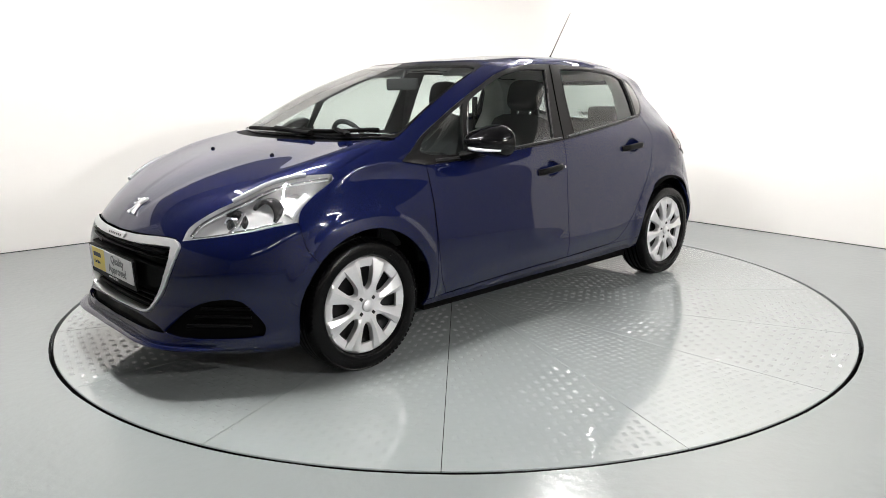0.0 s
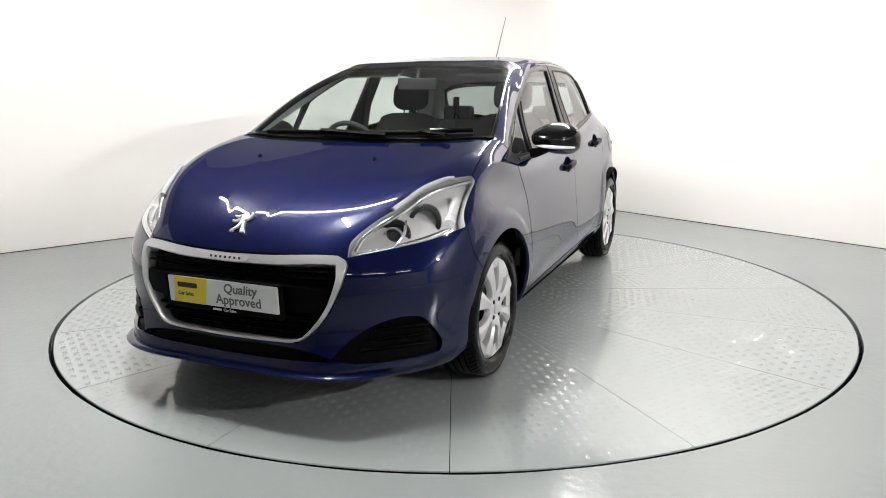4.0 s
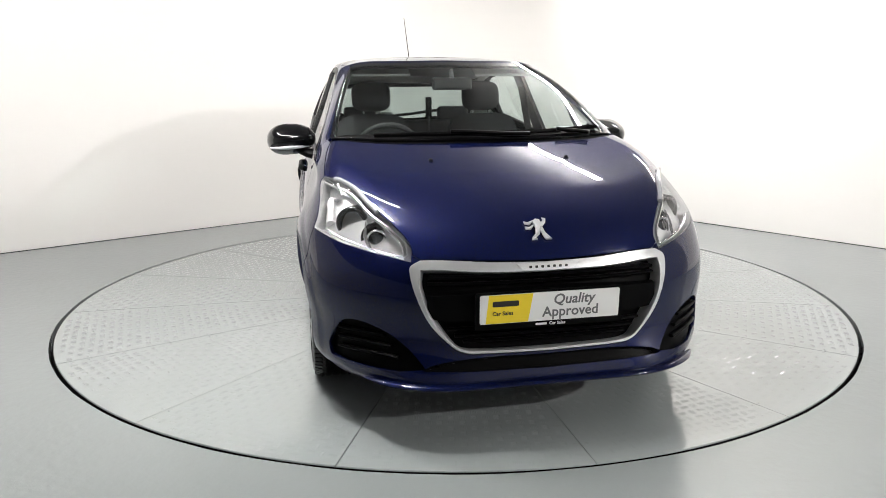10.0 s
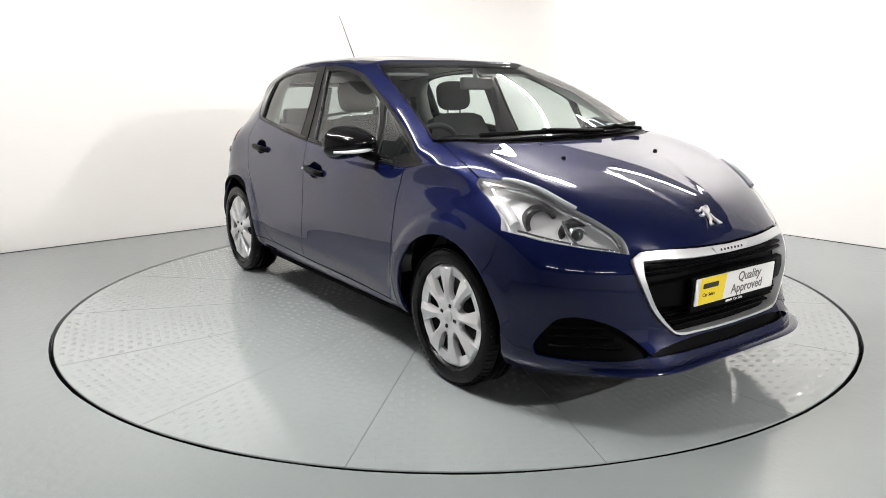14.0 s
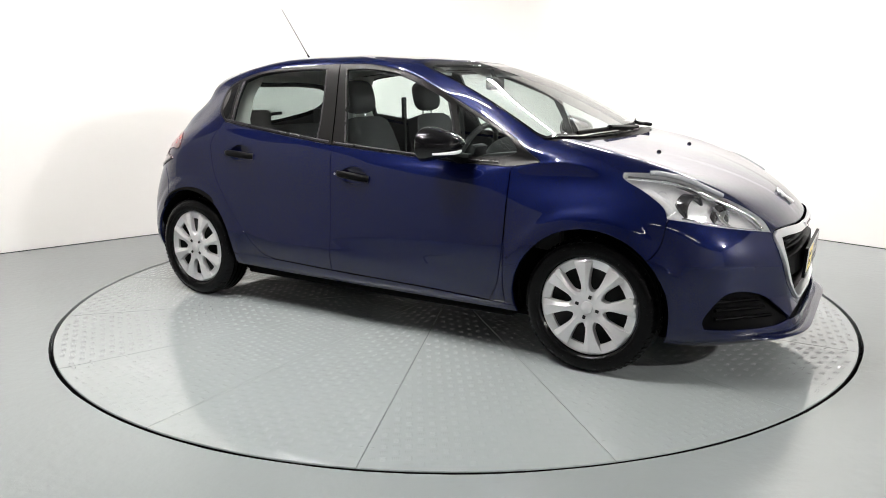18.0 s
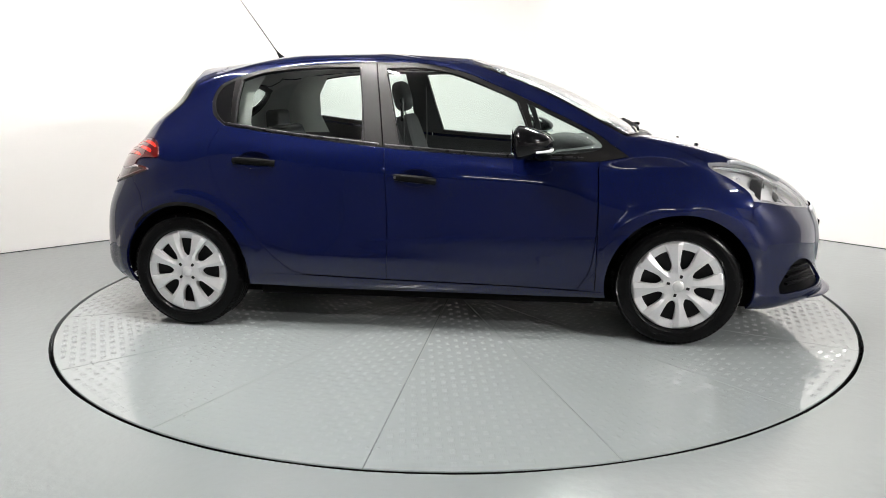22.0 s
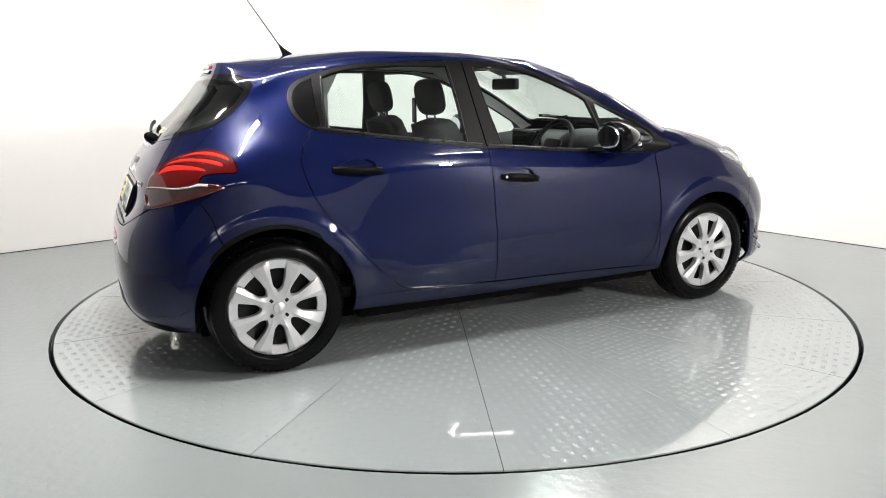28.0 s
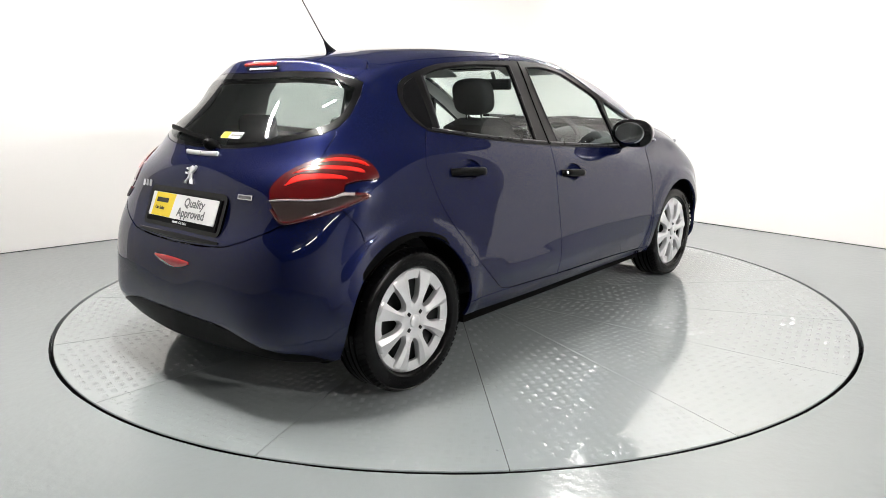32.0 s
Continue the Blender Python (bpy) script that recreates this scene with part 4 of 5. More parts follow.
both("bulb_reflector", lambda: bowl_at(L2, 0.047, 0.035), CHROME, headlamps, "bright bowl behind the bulb")
both("bulb_cap", lambda: ball_at(L2 @ Matrix.Translation((0, 0, -0.014)), 0.013, 0.020), CHROME, headlamps, "chrome bulb cap")
L3 = forward(1.535, .695, .795, 30)
both("turn_reflector", lambda: bowl_at(L3, 0.024, 0.02), CHROME, headlamps, "small bright bowl")


def lamp_strip(pts, inset, rad):
    def f():
        q = []
        for p in curve(pts, 5):
            s, n = near_body(*p)
            q.append(s - n * inset)
        return sweep(q, rad, 8)
    return f


both("light_strip", lamp_strip([(1.90, .485, .655), (1.865, .495, .700), (1.785, .535, .735), (1.70, .588, .772), (1.59, .632, .818), (1.48, .69, .85), (1.40, .735, .872)], 0.016, 0.010), CHROME, headlamps, "bright strip along the upper edge")
both("lower_strip", lamp_strip([(1.90, .49, .648), (1.82, .59, .663), (1.72, .68, .685), (1.63, .745, .712)], 0.02, 0.007), CHROME, headlamps, "chrome lower edge")
both("cross_strip", lamp_strip([(1.80, .60, .665), (1.755, .61, .70), (1.715, .60, .745)], 0.03, 0.007), CHROME, headlamps, "chrome divider")
both("lamp_cheek", lamp_strip([(1.60, .74, .74), (1.56, .735, .775), (1.50, .73, .815)], 0.045, 0.022), LAMP_GREY, headlamps)
both("lamp_ridge", lamp_strip([(1.73, .555, .770), (1.68, .583, .797), (1.60, .615, .832), (1.50, .660, .858), (1.47, .68, .864)], -0.004, 0.011), simple("ribbed_clear_plastic", (0.30, 0.31, 0.33), 0.16, vary=0.15, scale=90, coat=1.0), headlamps, "clear ribbed ridge along the upper edge")

# fog lamp recesses with slats
fogs = add_panel("fog_recess", ["fog_recess"], TRIM, car, "black corner intake with slats", off=-0.022, gap=-0.015, depth=0.002)


# slats in the corner intakes
def slat(pts, inset, rad, sc):
    def f():
        q = []
        for p in curve(pts, 5):
            s, n = near_body(*p)
            q.append(s - n * inset)
        return sweep(q, rad, 8, scale=sc)
    return f


for z in (.378, .342, .305):
    both("slat", slat([(1.97 - (z - .30) * 0.55, .525 + (z - .30) * 0.65, z), (1.87, .632, z + .004), (1.775, .708, z + .002)], 0.012, 0.009, (1.2, 0.8)), TRIM, fogs)

# grille: slats, middle bar, lower bars
grille = add_panel("grille_core", ["lower_intake"], TRIM, car, "black grille bars", whole=True, off=-0.028, gap=0.004)[0]


def cross_bar(z, half, inset, rad, sc):
    q = []
    for y in np.linspace(-half, half, 21):
        p, n = near_body(2.05, abs(y), z)
        q.append((p.x - inset, y, z))
    return sweep(q, rad, 8, scale=sc)


for z, half, rad in ((.596, .42, .010), (.574, .425, .008), (.412, .36, .009), (.388, .335, .009), (.366, .305, .008)):
    part("grille_bar", cross_bar(z, half, 0.022, rad, (1.5, 0.7)), TRIM, grille)
bm = bmesh.new()
for y0, y1 in zip(np.linspace(-.43, .43, 25), np.linspace(-.43, .43, 25)[1:]):
    vs = []
    for y in (y0, y1):
        p, n = near_body(2.05, abs(y), .49)
        w = 0.062 - 0.02 * abs(y) / .43
        vs.append([bm.verts.new((p.x - 0.006 - dx, y, .492 + dz * w)) for dz, dx in ((-1.1, .03), (-1, .004), (0, 0), (1, .004), (1.1, .03))])
    for a, b, c, d in zip(vs[0], vs[1], vs[1][1:], vs[0][1:]):
        bm.faces.new((a, b, c, d))
bmesh.ops.remove_doubles(bm, verts=bm.verts[:], dist=1e-5)
bmesh.ops.recalc_face_normals(bm, faces=bm.faces[:])
part("plate_carrier_bar", smooth(bm, 45), TRIM, grille, "broad black middle bar")

q = []
for y in np.linspace(-.70, .70, 41):
    a, n = near_body(2.08 - 0.45 * max(0.0, abs(y) - 0.45), abs(y), .224)
    q.append((a.x + n.x * 0.010, math.copysign(a.y + n.y * 0.010, y), .222))
part("front_lip", sweep(q, [0.004 + 0.022 * min(1.0, (0.71 - abs(y)) / 0.12) for y in np.linspace(-.70, .70, 41)], 10, scale=(1.0, 0.42)), PAINT, car, "blue blade along the bumper's foot")
q = []
for y in np.linspace(-.43, .43, 31):
    a, n = near_body(2.03 - 0.4 * y * y, abs(y), .650 - 0.004 * abs(y) / .43)
    q.append((a.x + n.x * 0.001, math.copysign(a.y, y), a.z + n.z * 0.001))
part("bonnet_gap", sweep(q, 0.0075, 8, scale=(0.8, 1.0)), SEAM, car, "dark gap between bonnet and grille")

# ---- number plates with the dealer's words ----
WHITE_PLATE = simple("white_plate", (0.80, 0.80, 0.79), 0.25, vary=0.02, coat=0.4)
YELLOW = simple("yellow_plate", (0.82, 0.62, 0.02), 0.3, vary=0.03, coat=0.3)
GREY_INK = simple("grey_ink", (0.12, 0.12, 0.125), 0.5)
BLACK_INK = simple("black_ink", (0.01, 0.01, 0.01), 0.5)
WHITE_INK = simple("white_ink", (0.75, 0.75, 0.75), 0.5)


def words(text, size, parent, m, material, shear=0.0, name="lettering", extrude=0.0004, align="CENTER"):
    cu = bpy.data.curves.new(name, "FONT")
    cu.body, cu.size, cu.extrude, cu.shear, cu.align_x, cu.align_y = text, size, extrude, shear, align, "CENTER"
    cu.resolution_u = 3
    cu.offset = size * 0.018
    tmp = bpy.data.objects.new("tmp", cu)
    me = bpy.data.meshes.new_from_object(tmp)
    bpy.data.objects.remove(tmp)
    bpy.data.curves.remove(cu)
    me.name = name
    me.materials.clear()
    me.materials.append(material)
    ob = new(name, me)
    ob.parent = parent
    ob.matrix_basis = m
    return ob


def flat(pts, z0, z1):
    """A flat piece with the outline pts, from z0 to z1."""
    bm = bmesh.new()
    a = [bm.verts.new((x, y, z0)) for x, y in pts]
    b = [bm.verts.new((x, y, z1)) for x, y in pts]
    bm.faces.new(b)
    bm.faces.new(a[::-1])
    n = len(pts)
    for i in range(n):
        bm.faces.new((a[i], a[(i + 1) % n], b[(i + 1) % n], b[i]))
    bmesh.ops.recalc_face_normals(bm, faces=bm.faces[:])
    return bm


def rounded(w, h, r, n=5, cx=0.0, cy=0.0):
    out = []
    for sx, sy, a0 in ((1, 1, 0), (-1, 1, 90), (-1, -1, 180), (1, -1, 270)):
        for k in range(n):
            a = radians(a0 + 90 * k / (n - 1))
            out.append((cx + sx * (w / 2 - r) + r * math.cos(a), cy + sy * (h / 2 - r) + r * math.sin(a)))
    return out


def number_plate(m, parent):
    back = part("number_plate", flat(rounded(0.545, 0.135, 0.008), -0.012, 0.0), TRIM, parent, "black plate holder with dealer plate")
    back.matrix_basis = m
    up = Matrix.Translation((0, 0.008, 0))
    face = part("plate_face", flat(rounded(0.515, 0.105, 0.006), 0.0, 0.003), WHITE_PLATE, back, "white dealer plate")
    face.matrix_basis = up
    p = part("yellow_field", flat([(-0.236, -0.0515), (-0.082, -0.0515), (-0.066, 0.0515), (-0.226, 0.0515)], 0.003, 0.0035), YELLOW, back, "yellow field")
    p.matrix_basis = up
    words("Quality", 0.052, back, up @ Matrix.Translation((0.085, 0.023, 0.0036)), GREY_INK, 0.15)
    words("Approved", 0.052, back, up @ Matrix.Translation((0.075, -0.022, 0.0036)), GREY_INK, 0.0)
    words("Car Sales", 0.020, back, up @ Matrix.Translation((-0.175, -0.016, 0.0040)), BLACK_INK)
    b = part("word_bar", flat(rounded(0.095, 0.020, 0.004, cx=-0.165, cy=0.019), 0.0036, 0.0042), BLACK_INK, back, "dark bar for a name")
    b.matrix_basis = up
    words("Car Sales", 0.016, back, Matrix.Translation((0.028, -0.057, 0.0004)), WHITE_INK)
    part("name_bar", flat(rounded(0.042, 0.008, 0.002, cx=-0.032, cy=-0.057), 0.0002, 0.0008), WHITE_INK, back)
    return back


number_plate(Matrix.Translation((2.069, 0, .484)) @ Matrix(((0, 0.045, 1, 0), (1, 0, 0, 0), (0, 1, -0.045, 0), (0, 0, 0, 1))), car)
number_plate(Matrix.Translation((-1.812, 0, .757)) @ Matrix(((0, 0.36, -0.93, 0), (-1, 0, 0, 0), (0, 0.93, 0.36, 0), (0, 0, 0, 1))), car)


SATIN = simple("satin_silver", (0.80, 0.80, 0.81), 0.28, metal=0.5, vary=0.03)


def emblem(m, parent, size):
    """A plain standing-beast shape in chrome."""
    bm = bmesh.new()
    for pts in ([(-.10, .05), (.02, .02), (.16, .20), (.10, .42), (-.04, .46), (-.16, .34)],
                [(-.12, .36), (-.02, .44), (-.36, .30), (-.48, .36), (-.46, .26), (-.30, .22)],
                [(-.14, .18), (-.04, .28), (-.34, .08), (-.48, .12), (-.46, .02), (-.28, .0)],
                [(-.10, .10), (.06, .04), (-.02, -.22), (-.20, -.36), (-.16, -.46), (-.34, -.46), (-.32, -.36), (-.16, -.20)],
                [(.02, .04), (.14, .08), (.18, -.18), (.30, -.36), (.36, -.46), (.14, -.46), (.10, -.34), (.06, -.16)],
                [(.08, .22), (.14, .10), (.30, .28), (.34, .44), (.22, .50), (.24, .40)]):
        t = flat([(x * size, y * size) for x, y in pts], -0.004, 0.005)
        bmesh.ops.bevel(t, geom=[e for e in t.edges if all(v.co.z > 0.004 for v in e.verts)], offset=0.002, segments=1, affect="EDGES")
        join(bm, t)
    ob = part("emblem", bm, SATIN, parent, "silver emblem")
    ob.matrix_basis = m


p, n = near_body(1.94, 0, .755)
z = Vector((n.x, 0, n.z)).normalized()
emblem(Matrix.Translation(p + z * 0.006) @ Matrix(((0, -z.z, z.x, 0), (1, 0, 0, 0), (0, z.x, z.z, 0), (0, 0, 0, 1))), car, 0.105)
p, n = near_body(-1.774, 0, .905)
z = Vector((n.x, 0, n.z)).normalized()
emblem(Matrix.Translation(p + z * 0.004) @ Matrix(((0, z.z, z.x, 0), (-1, 0, 0, 0), (0, -z.x, z.z, 0), (0, 0, 0, 1))), TAILGATE, 0.085)

# badge in the top of the grille surround: plain bars on chrome
p, n = near_body(2.03, 0, .635)
BADGE = Matrix.Translation((p.x + 0.016, 0, .632)) @ Matrix(((0, -0.3, 0.95, 0), (1, 0, 0, 0), (0, 0.95, 0.3, 0), (0, 0, 0, 1)))
badge = part("grille_badge", flat([(-.115, .010), (-.095, -.012), (-.07, -.016), (.07, -.016), (.095, -.012), (.115, .010)], -0.01, 0.002), SATIN, car, "chrome badge strip")
badge.matrix_basis = BADGE
for k in range(7):
    b = part("badge_bar", flat(rounded(0.010, 0.009, 0.002, cx=-0.066 + 0.022 * k, cy=-0.004), 0.002, 0.003), BLACK_INK, badge)

# ---- wheels ----
def tyre_mesh():
    prof = [(.210, .056), (.221, .070), (.226, .084), (.234, .0925), (.237, .0935), (.240, .0925), (.252, .0965), (.272, .094), (.288, .086), (.297, .074), (.3015, .060)]
    for y in (.052, .022, -.012, -.045):
        prof += [(.3035, y + .004), (.3035, y - .002), (.298, y - .004), (.298, y - .010), (.3035, y - .012)]
    prof += [(.3015, -.060), (.297, -.074), (.288, -.086), (.265, -.094), (.222, -.090), (.200, -.07)]
    bm = lathe(prof, 96)
    bmesh.ops.recalc_face_normals(bm, faces=bm.faces[:])
    smooth(bm, 50)
    return bm


def tread_blocks():
    bm = bmesh.new()
    # shoulder blocks
    for k in range(72):
        a = 2 * math.pi * k / 72
        for s in (1, -1):
            t = bmesh.new()
            bmesh.ops.create_cube(t, size=1.0)
            for v in t.verts:
                v.co = Vector((v.co.x * 0.017, v.co.y * 0.034, v.co.z * 0.006))
            m = Matrix.Rotation(-a, 4, "Y") @ Matrix.Translation((0, 0, 0.3)) @ Matrix.Translation((0, s * 0.072, -0.0035)) @ Matrix.Rotation(radians(-s * 26), 4, "X") @ Matrix.Rotation(radians(18 * s), 4, "Z")
            join(bm, t, m)
    # raised markings on the wall as plain bars
    for a0, cnt in ((0.5, 7), (3.5, 7), (2.2, 4), (5.3, 4)):
        for k in range(cnt):
            a = a0 + k * 0.055
            t = bmesh.new()
            bmesh.ops.create_cube(t, size=1.0)
            for v in t.verts:
                v.co = Vector((v.co.x * 0.009, v.co.y * 0.002, v.co.z * 0.016))
            join(bm, t, Matrix.Rotation(-a, 4, "Y") @ Matrix.Translation((0, 0.0965, 0.255)))
    return bm


HUB_R = 0.222


def hubcap_mesh():
    """Eight ridged spokes that widen outward, with sunk pockets and holes between them."""
    R = HUB_R
    pts, edges, pockets = [], [], []

    def ring(line):
        base = len(pts)
        pts.extend(line)
        edges.extend((base + i, base + (i + 1) % len(line)) for i in range(len(line)))
        return list(range(base, base + len(line)))

    def spoke_half(r):
        return (0.150 + 0.27 * max(0.0, (r / R - 0.45) / 0.55) ** 1.3) * R / 2

    def pocket(a0, r1, r2, k, tip):
        rs = np.concatenate([r1 + tip * (1 - np.cos(np.linspace(0.12, math.pi / 2, 7))), np.linspace(r1 + tip, r2, 10)[1:]])
        side = []
        for r in rs:
            h = (math.pi / 8 - math.asin(spoke_half(r) / r)) * k
            f = min(1.0, (r - r1) / tip)
            side.append((r, h * math.sqrt(max(0.0, 1 - (1 - f) ** 2))))
        far = [(r2, side[-1][1] * t) for t in (0.6, 0.2, -0.2, -0.6)]
        return [(r * math.cos(a0 + h), r * math.sin(a0 + h)) for r, h in side + far + [(r, -h) for r, h in side[::-1]]]

    def height(x, z):
        r = math.hypot(x, z)
        q = r / R
        y = 0.006 + 0.012 * (1 - ((q - 0.55) / 0.55) ** 2) - 0.009 * (max(0, q - 0.955) / 0.045) ** 2
        y += 0.006 * max(0, 1 - (q / 0.30) ** 2)
        a = (math.atan2(z, x) + 2 * math.pi) % (math.pi / 4) - math.pi / 8
        s = r * math.sin(a) / max(spoke_half(max(r, 0.02)), 1e-4)
        if 0.25 < q < 0.985:
            y += 0.0095 * max(0, 1 - abs(s - 0.35) / (0.65 if s > 0.35 else 1.35)) * min(1, (q - 0.25) / 0.15) * min(1, (0.985 - q) / 0.05)
        return y

    outer = ring([(R * math.cos(a), R * math.sin(a)) for a in np.linspace(0, 2 * math.pi, 97)[:-1]])
    for k in range(8):
        pockets.append(ring(pocket(k * math.pi / 4, 0.33 * R, 0.975 * R, 1.0, 0.12 * R)))
    for k in range(8):
        a = (k + 0.5) * math.pi / 4
        for q in (0.30, 0.38, 0.46, 0.54, 0.62, 0.70, 0.78, 0.86, 0.93, 0.965):
            for s in (-0.5, 0.0, 0.35, 0.7):
                b = a + math.asin(s * spoke_half(q * R) / (q * R))
                pts.append((q * R * math.cos(b), q * R * math.sin(b)))
    for q, n in ((0.04, 6), (0.12, 12), (0.19, 24), (0.25, 32)):
        pts.extend((q * R * math.cos(a), q * R * math.sin(a)) for a in np.linspace(0, 2 * math.pi, n + 1)[:-1])
    res = delaunay_2d_cdt([Vector(p) for p in pts], edges, [], 0, 1e-6)
    bm = bmesh.new()
    co = [(v.x, v.y) for v in res[0]]
    vs = [bm.verts.new((x, height(x, z), z)) for x, z in co]
    holes = [np.array([pts[i] for i in pk]) for pk in pockets]
    mids = np.array([[sum(co[i][0] for i in f) / 3, sum(co[i][1] for i in f) / 3] for f in res[2]])
    drop = np.zeros(len(mids), bool)
    for h in holes:
        drop |= inside(mids, h)
    drop |= np.hypot(mids[:, 0], mids[:, 1]) > R
    for f, gone in zip(res[2], drop):
        if not gone:
            bm.faces.new([vs[i] for i in f])
    # pocket walls, holes and their thickness
    for k in range(8):
        top = [bm.verts.new((x, height(x, z), z)) for x, z in holes[k]]
        low = [bm.verts.new((x, height(x, z) - 0.013, z)) for x, z in pocket(k * math.pi / 4, 0.36 * R, 0.80 * R, 0.93, 0.13 * R)]
        back = [bm.verts.new((v.co.x, v.co.y - 0.014, v.co.z)) for v in low]
        n = len(top)
        for a, b in ((top, low), (low, back)):
            for i in range(n):
                bm.faces.new((a[i], a[(i + 1) % n], b[(i + 1) % n], b[i]))
    rim = [bm.verts.new((R * math.cos(a), -0.012, R * math.sin(a))) for a in np.linspace(0, 2 * math.pi, 97)[:-1]]
    top = [bm.verts.new((v.co.x, height(v.co.x, v.co.z), v.co.z)) for v in rim]
    for i in range(96):
        bm.faces.new((top[i], top[(i + 1) % 96], rim[(i + 1) % 96], rim[i]))
    bmesh.ops.remove_doubles(bm, verts=bm.verts[:], dist=1e-5)
    bmesh.ops.recalc_face_normals(bm, faces=bm.faces[:])
    if sum(f.normal.y * f.calc_area() for f in bm.faces) < 0:
        bmesh.ops.reverse_faces(bm, faces=bm.faces[:])
    return smooth(bm, 14)


TYRE_ME = HUB_ME = None
DISC_DARK = simple("dark_steel", (0.015, 0.015, 0.016), 0.5, metal=0.5, vary=0.2)
for wx, wz in WHEELS:
    for s in (1, -1):
        m = Matrix.Translation((wx, s * .728, wz - 0.0015)) @ (Matrix.Rotation(math.pi, 4, "Z") if s < 0 else Matrix())
        bm = lathe([(.02, .03), (.06, .032), (.10, .02), (.16, .022), (.195, .05), (.203, .062), (.203, -.07), (.12, -.06), (.02, -.06)], 64)
        bmesh.ops.recalc_face_normals(bm, faces=bm.faces[:])
        wheel = part("wheel", smooth(bm), DISC_DARK, car, "dark steel wheel behind a silver trim")
        wheel.matrix_basis = m
        spin = 0.25 + 0.4 * wx * s
        if TYRE_ME is None:
            ty = part("tyre", tyre_mesh(), RUBBER, wheel, "black rubber tyre with blocky tread")
            hu = part("wheel_trim", hubcap_mesh(), WHEEL_SILVER, wheel, "silver eight-spoke wheel trim")
            hu.matrix_basis = Matrix.Translation((0, .068, 0)) @ Matrix.Rotation(spin, 4, "Y")
            bl = tagged(part("tread_pattern", tread_blocks(), RUBBER, wheel, "raised tread blocks and wall markings"), kind="stuff")
            TYRE_ME, HUB_ME, BLOCK_ME = ty.data, hu.data, bl.data
        else:
            ty = tagged(new("tyre", TYRE_ME), "black rubber tyre with blocky tread")
            hu = tagged(new("wheel_trim", HUB_ME), "silver eight-spoke wheel trim")
            bl = tagged(new("tread_pattern", BLOCK_ME), "raised tread blocks and wall markings", kind="stuff")
            ty.parent = hu.parent = bl.parent = wheel
            hu.matrix_basis = Matrix.Translation((0, .068, 0)) @ Matrix.Rotation(spin, 4, "Y")
        bm = lathe([(.0005, .0945), (.024, .0935), (.0275, .0905), (.0275, .080)], 24)
        bmesh.ops.recalc_face_normals(bm, faces=bm.faces[:])
        part("hub_badge", smooth(bm), WHEEL_SILVER, wheel)
        for k in range(4):
            bm = bmesh.new()
            box(bm, -.0065, .0065, .078, .0892, .040, .056, .0015)
            bmesh.ops.transform(bm, matrix=Matrix.Rotation(k * math.pi / 2 + spin, 4, "Y"), verts=bm.verts)
            part("trim_slot", bm, DISC_DARK, wheel, "dark slot")
        # arch liner
        lin = bmesh.new()
        a = np.linspace(-0.12, math.pi + 0.12, 33)
        rows = [[lin.verts.new((wx + r * math.cos(t), s * (y + (0.065 * min(1, max(0, 1.6 * math.sin(t) - 0.45)) - 0.10 * max(0, 0.35 - math.sin(t)) if y > .74 else 0)), wz + r * math.sin(t))) for t in a] for r, y in ((.357, .775), (.372, .765), (.378, .72), (.378, .50), (.10, .48))]
        for p, q in zip(rows, rows[1:]):
            for k in range(32):
                lin.faces.new((p[k], q[k], q[k + 1], p[k + 1]))
        part("arch_liner", smooth(lin, 60), DEEP_BLACK, car, "black wheel arch liner")

# ---- underside ----
bm = bmesh.new()
box(bm, -1.58, 1.72, -.60, .60, .145, .30, .02)
box(bm, -.88, .88, -.755, .755, .18, .30, .015)
box(bm, 1.00, 1.86, -.47, .47, .25, .58, .03)
box(bm, -1.78, -1.0, -.46, .46, .25, .62, .03)
part("underbody", bm, DEEP_BLACK, car, "black underside and inner structure")

# ---- mirrors, handles, wipers, aerial, washers ----
def mirror_body():
    bm = bmesh.new()
    bmesh.ops.create_uvsphere(bm, u_segments=32, v_segments=20, radius=1.0)
    for v in bm.verts:
        x, y, z = v.co
        fx = 0.160 * (abs(x) ** 1.0) * (1 if x > 0 else -0.23)
        taper = 1 - 0.30 * max(0, x) + 0.10 * y
        v.co = Vector((.498 + fx, .870 + 0.124 * math.copysign(abs(y) ** 0.85, y) - 0.02 * max(0, x),   .995 + 0.080 * math.copysign(abs(z) ** 0.9, z) * taper - 0.012 * y * 0.5))
    return smooth(bm, 80)


MIRRORS = both("door_mirror", mirror_body, GLOSS_BLACK, (car, car), "gloss black door mirror")


def mirror_strip():
    q = []
    for t in np.linspace(-0.9, 0.9, 13):
        y = .870 + .114 * t + .004
        x = .498 + .160 * math.sqrt(max(0, 1 - (0.96 * t) ** 2)) * 0.96 + 0.002
        q.append((x, y, .962 - 0.006 * t))
    return sweep(q, [0.003 + 0.0055 * math.cos(t * 1.4) for t in np.linspace(-0.9, 0.9, 13)], 8, scale=(0.6, 1.0))


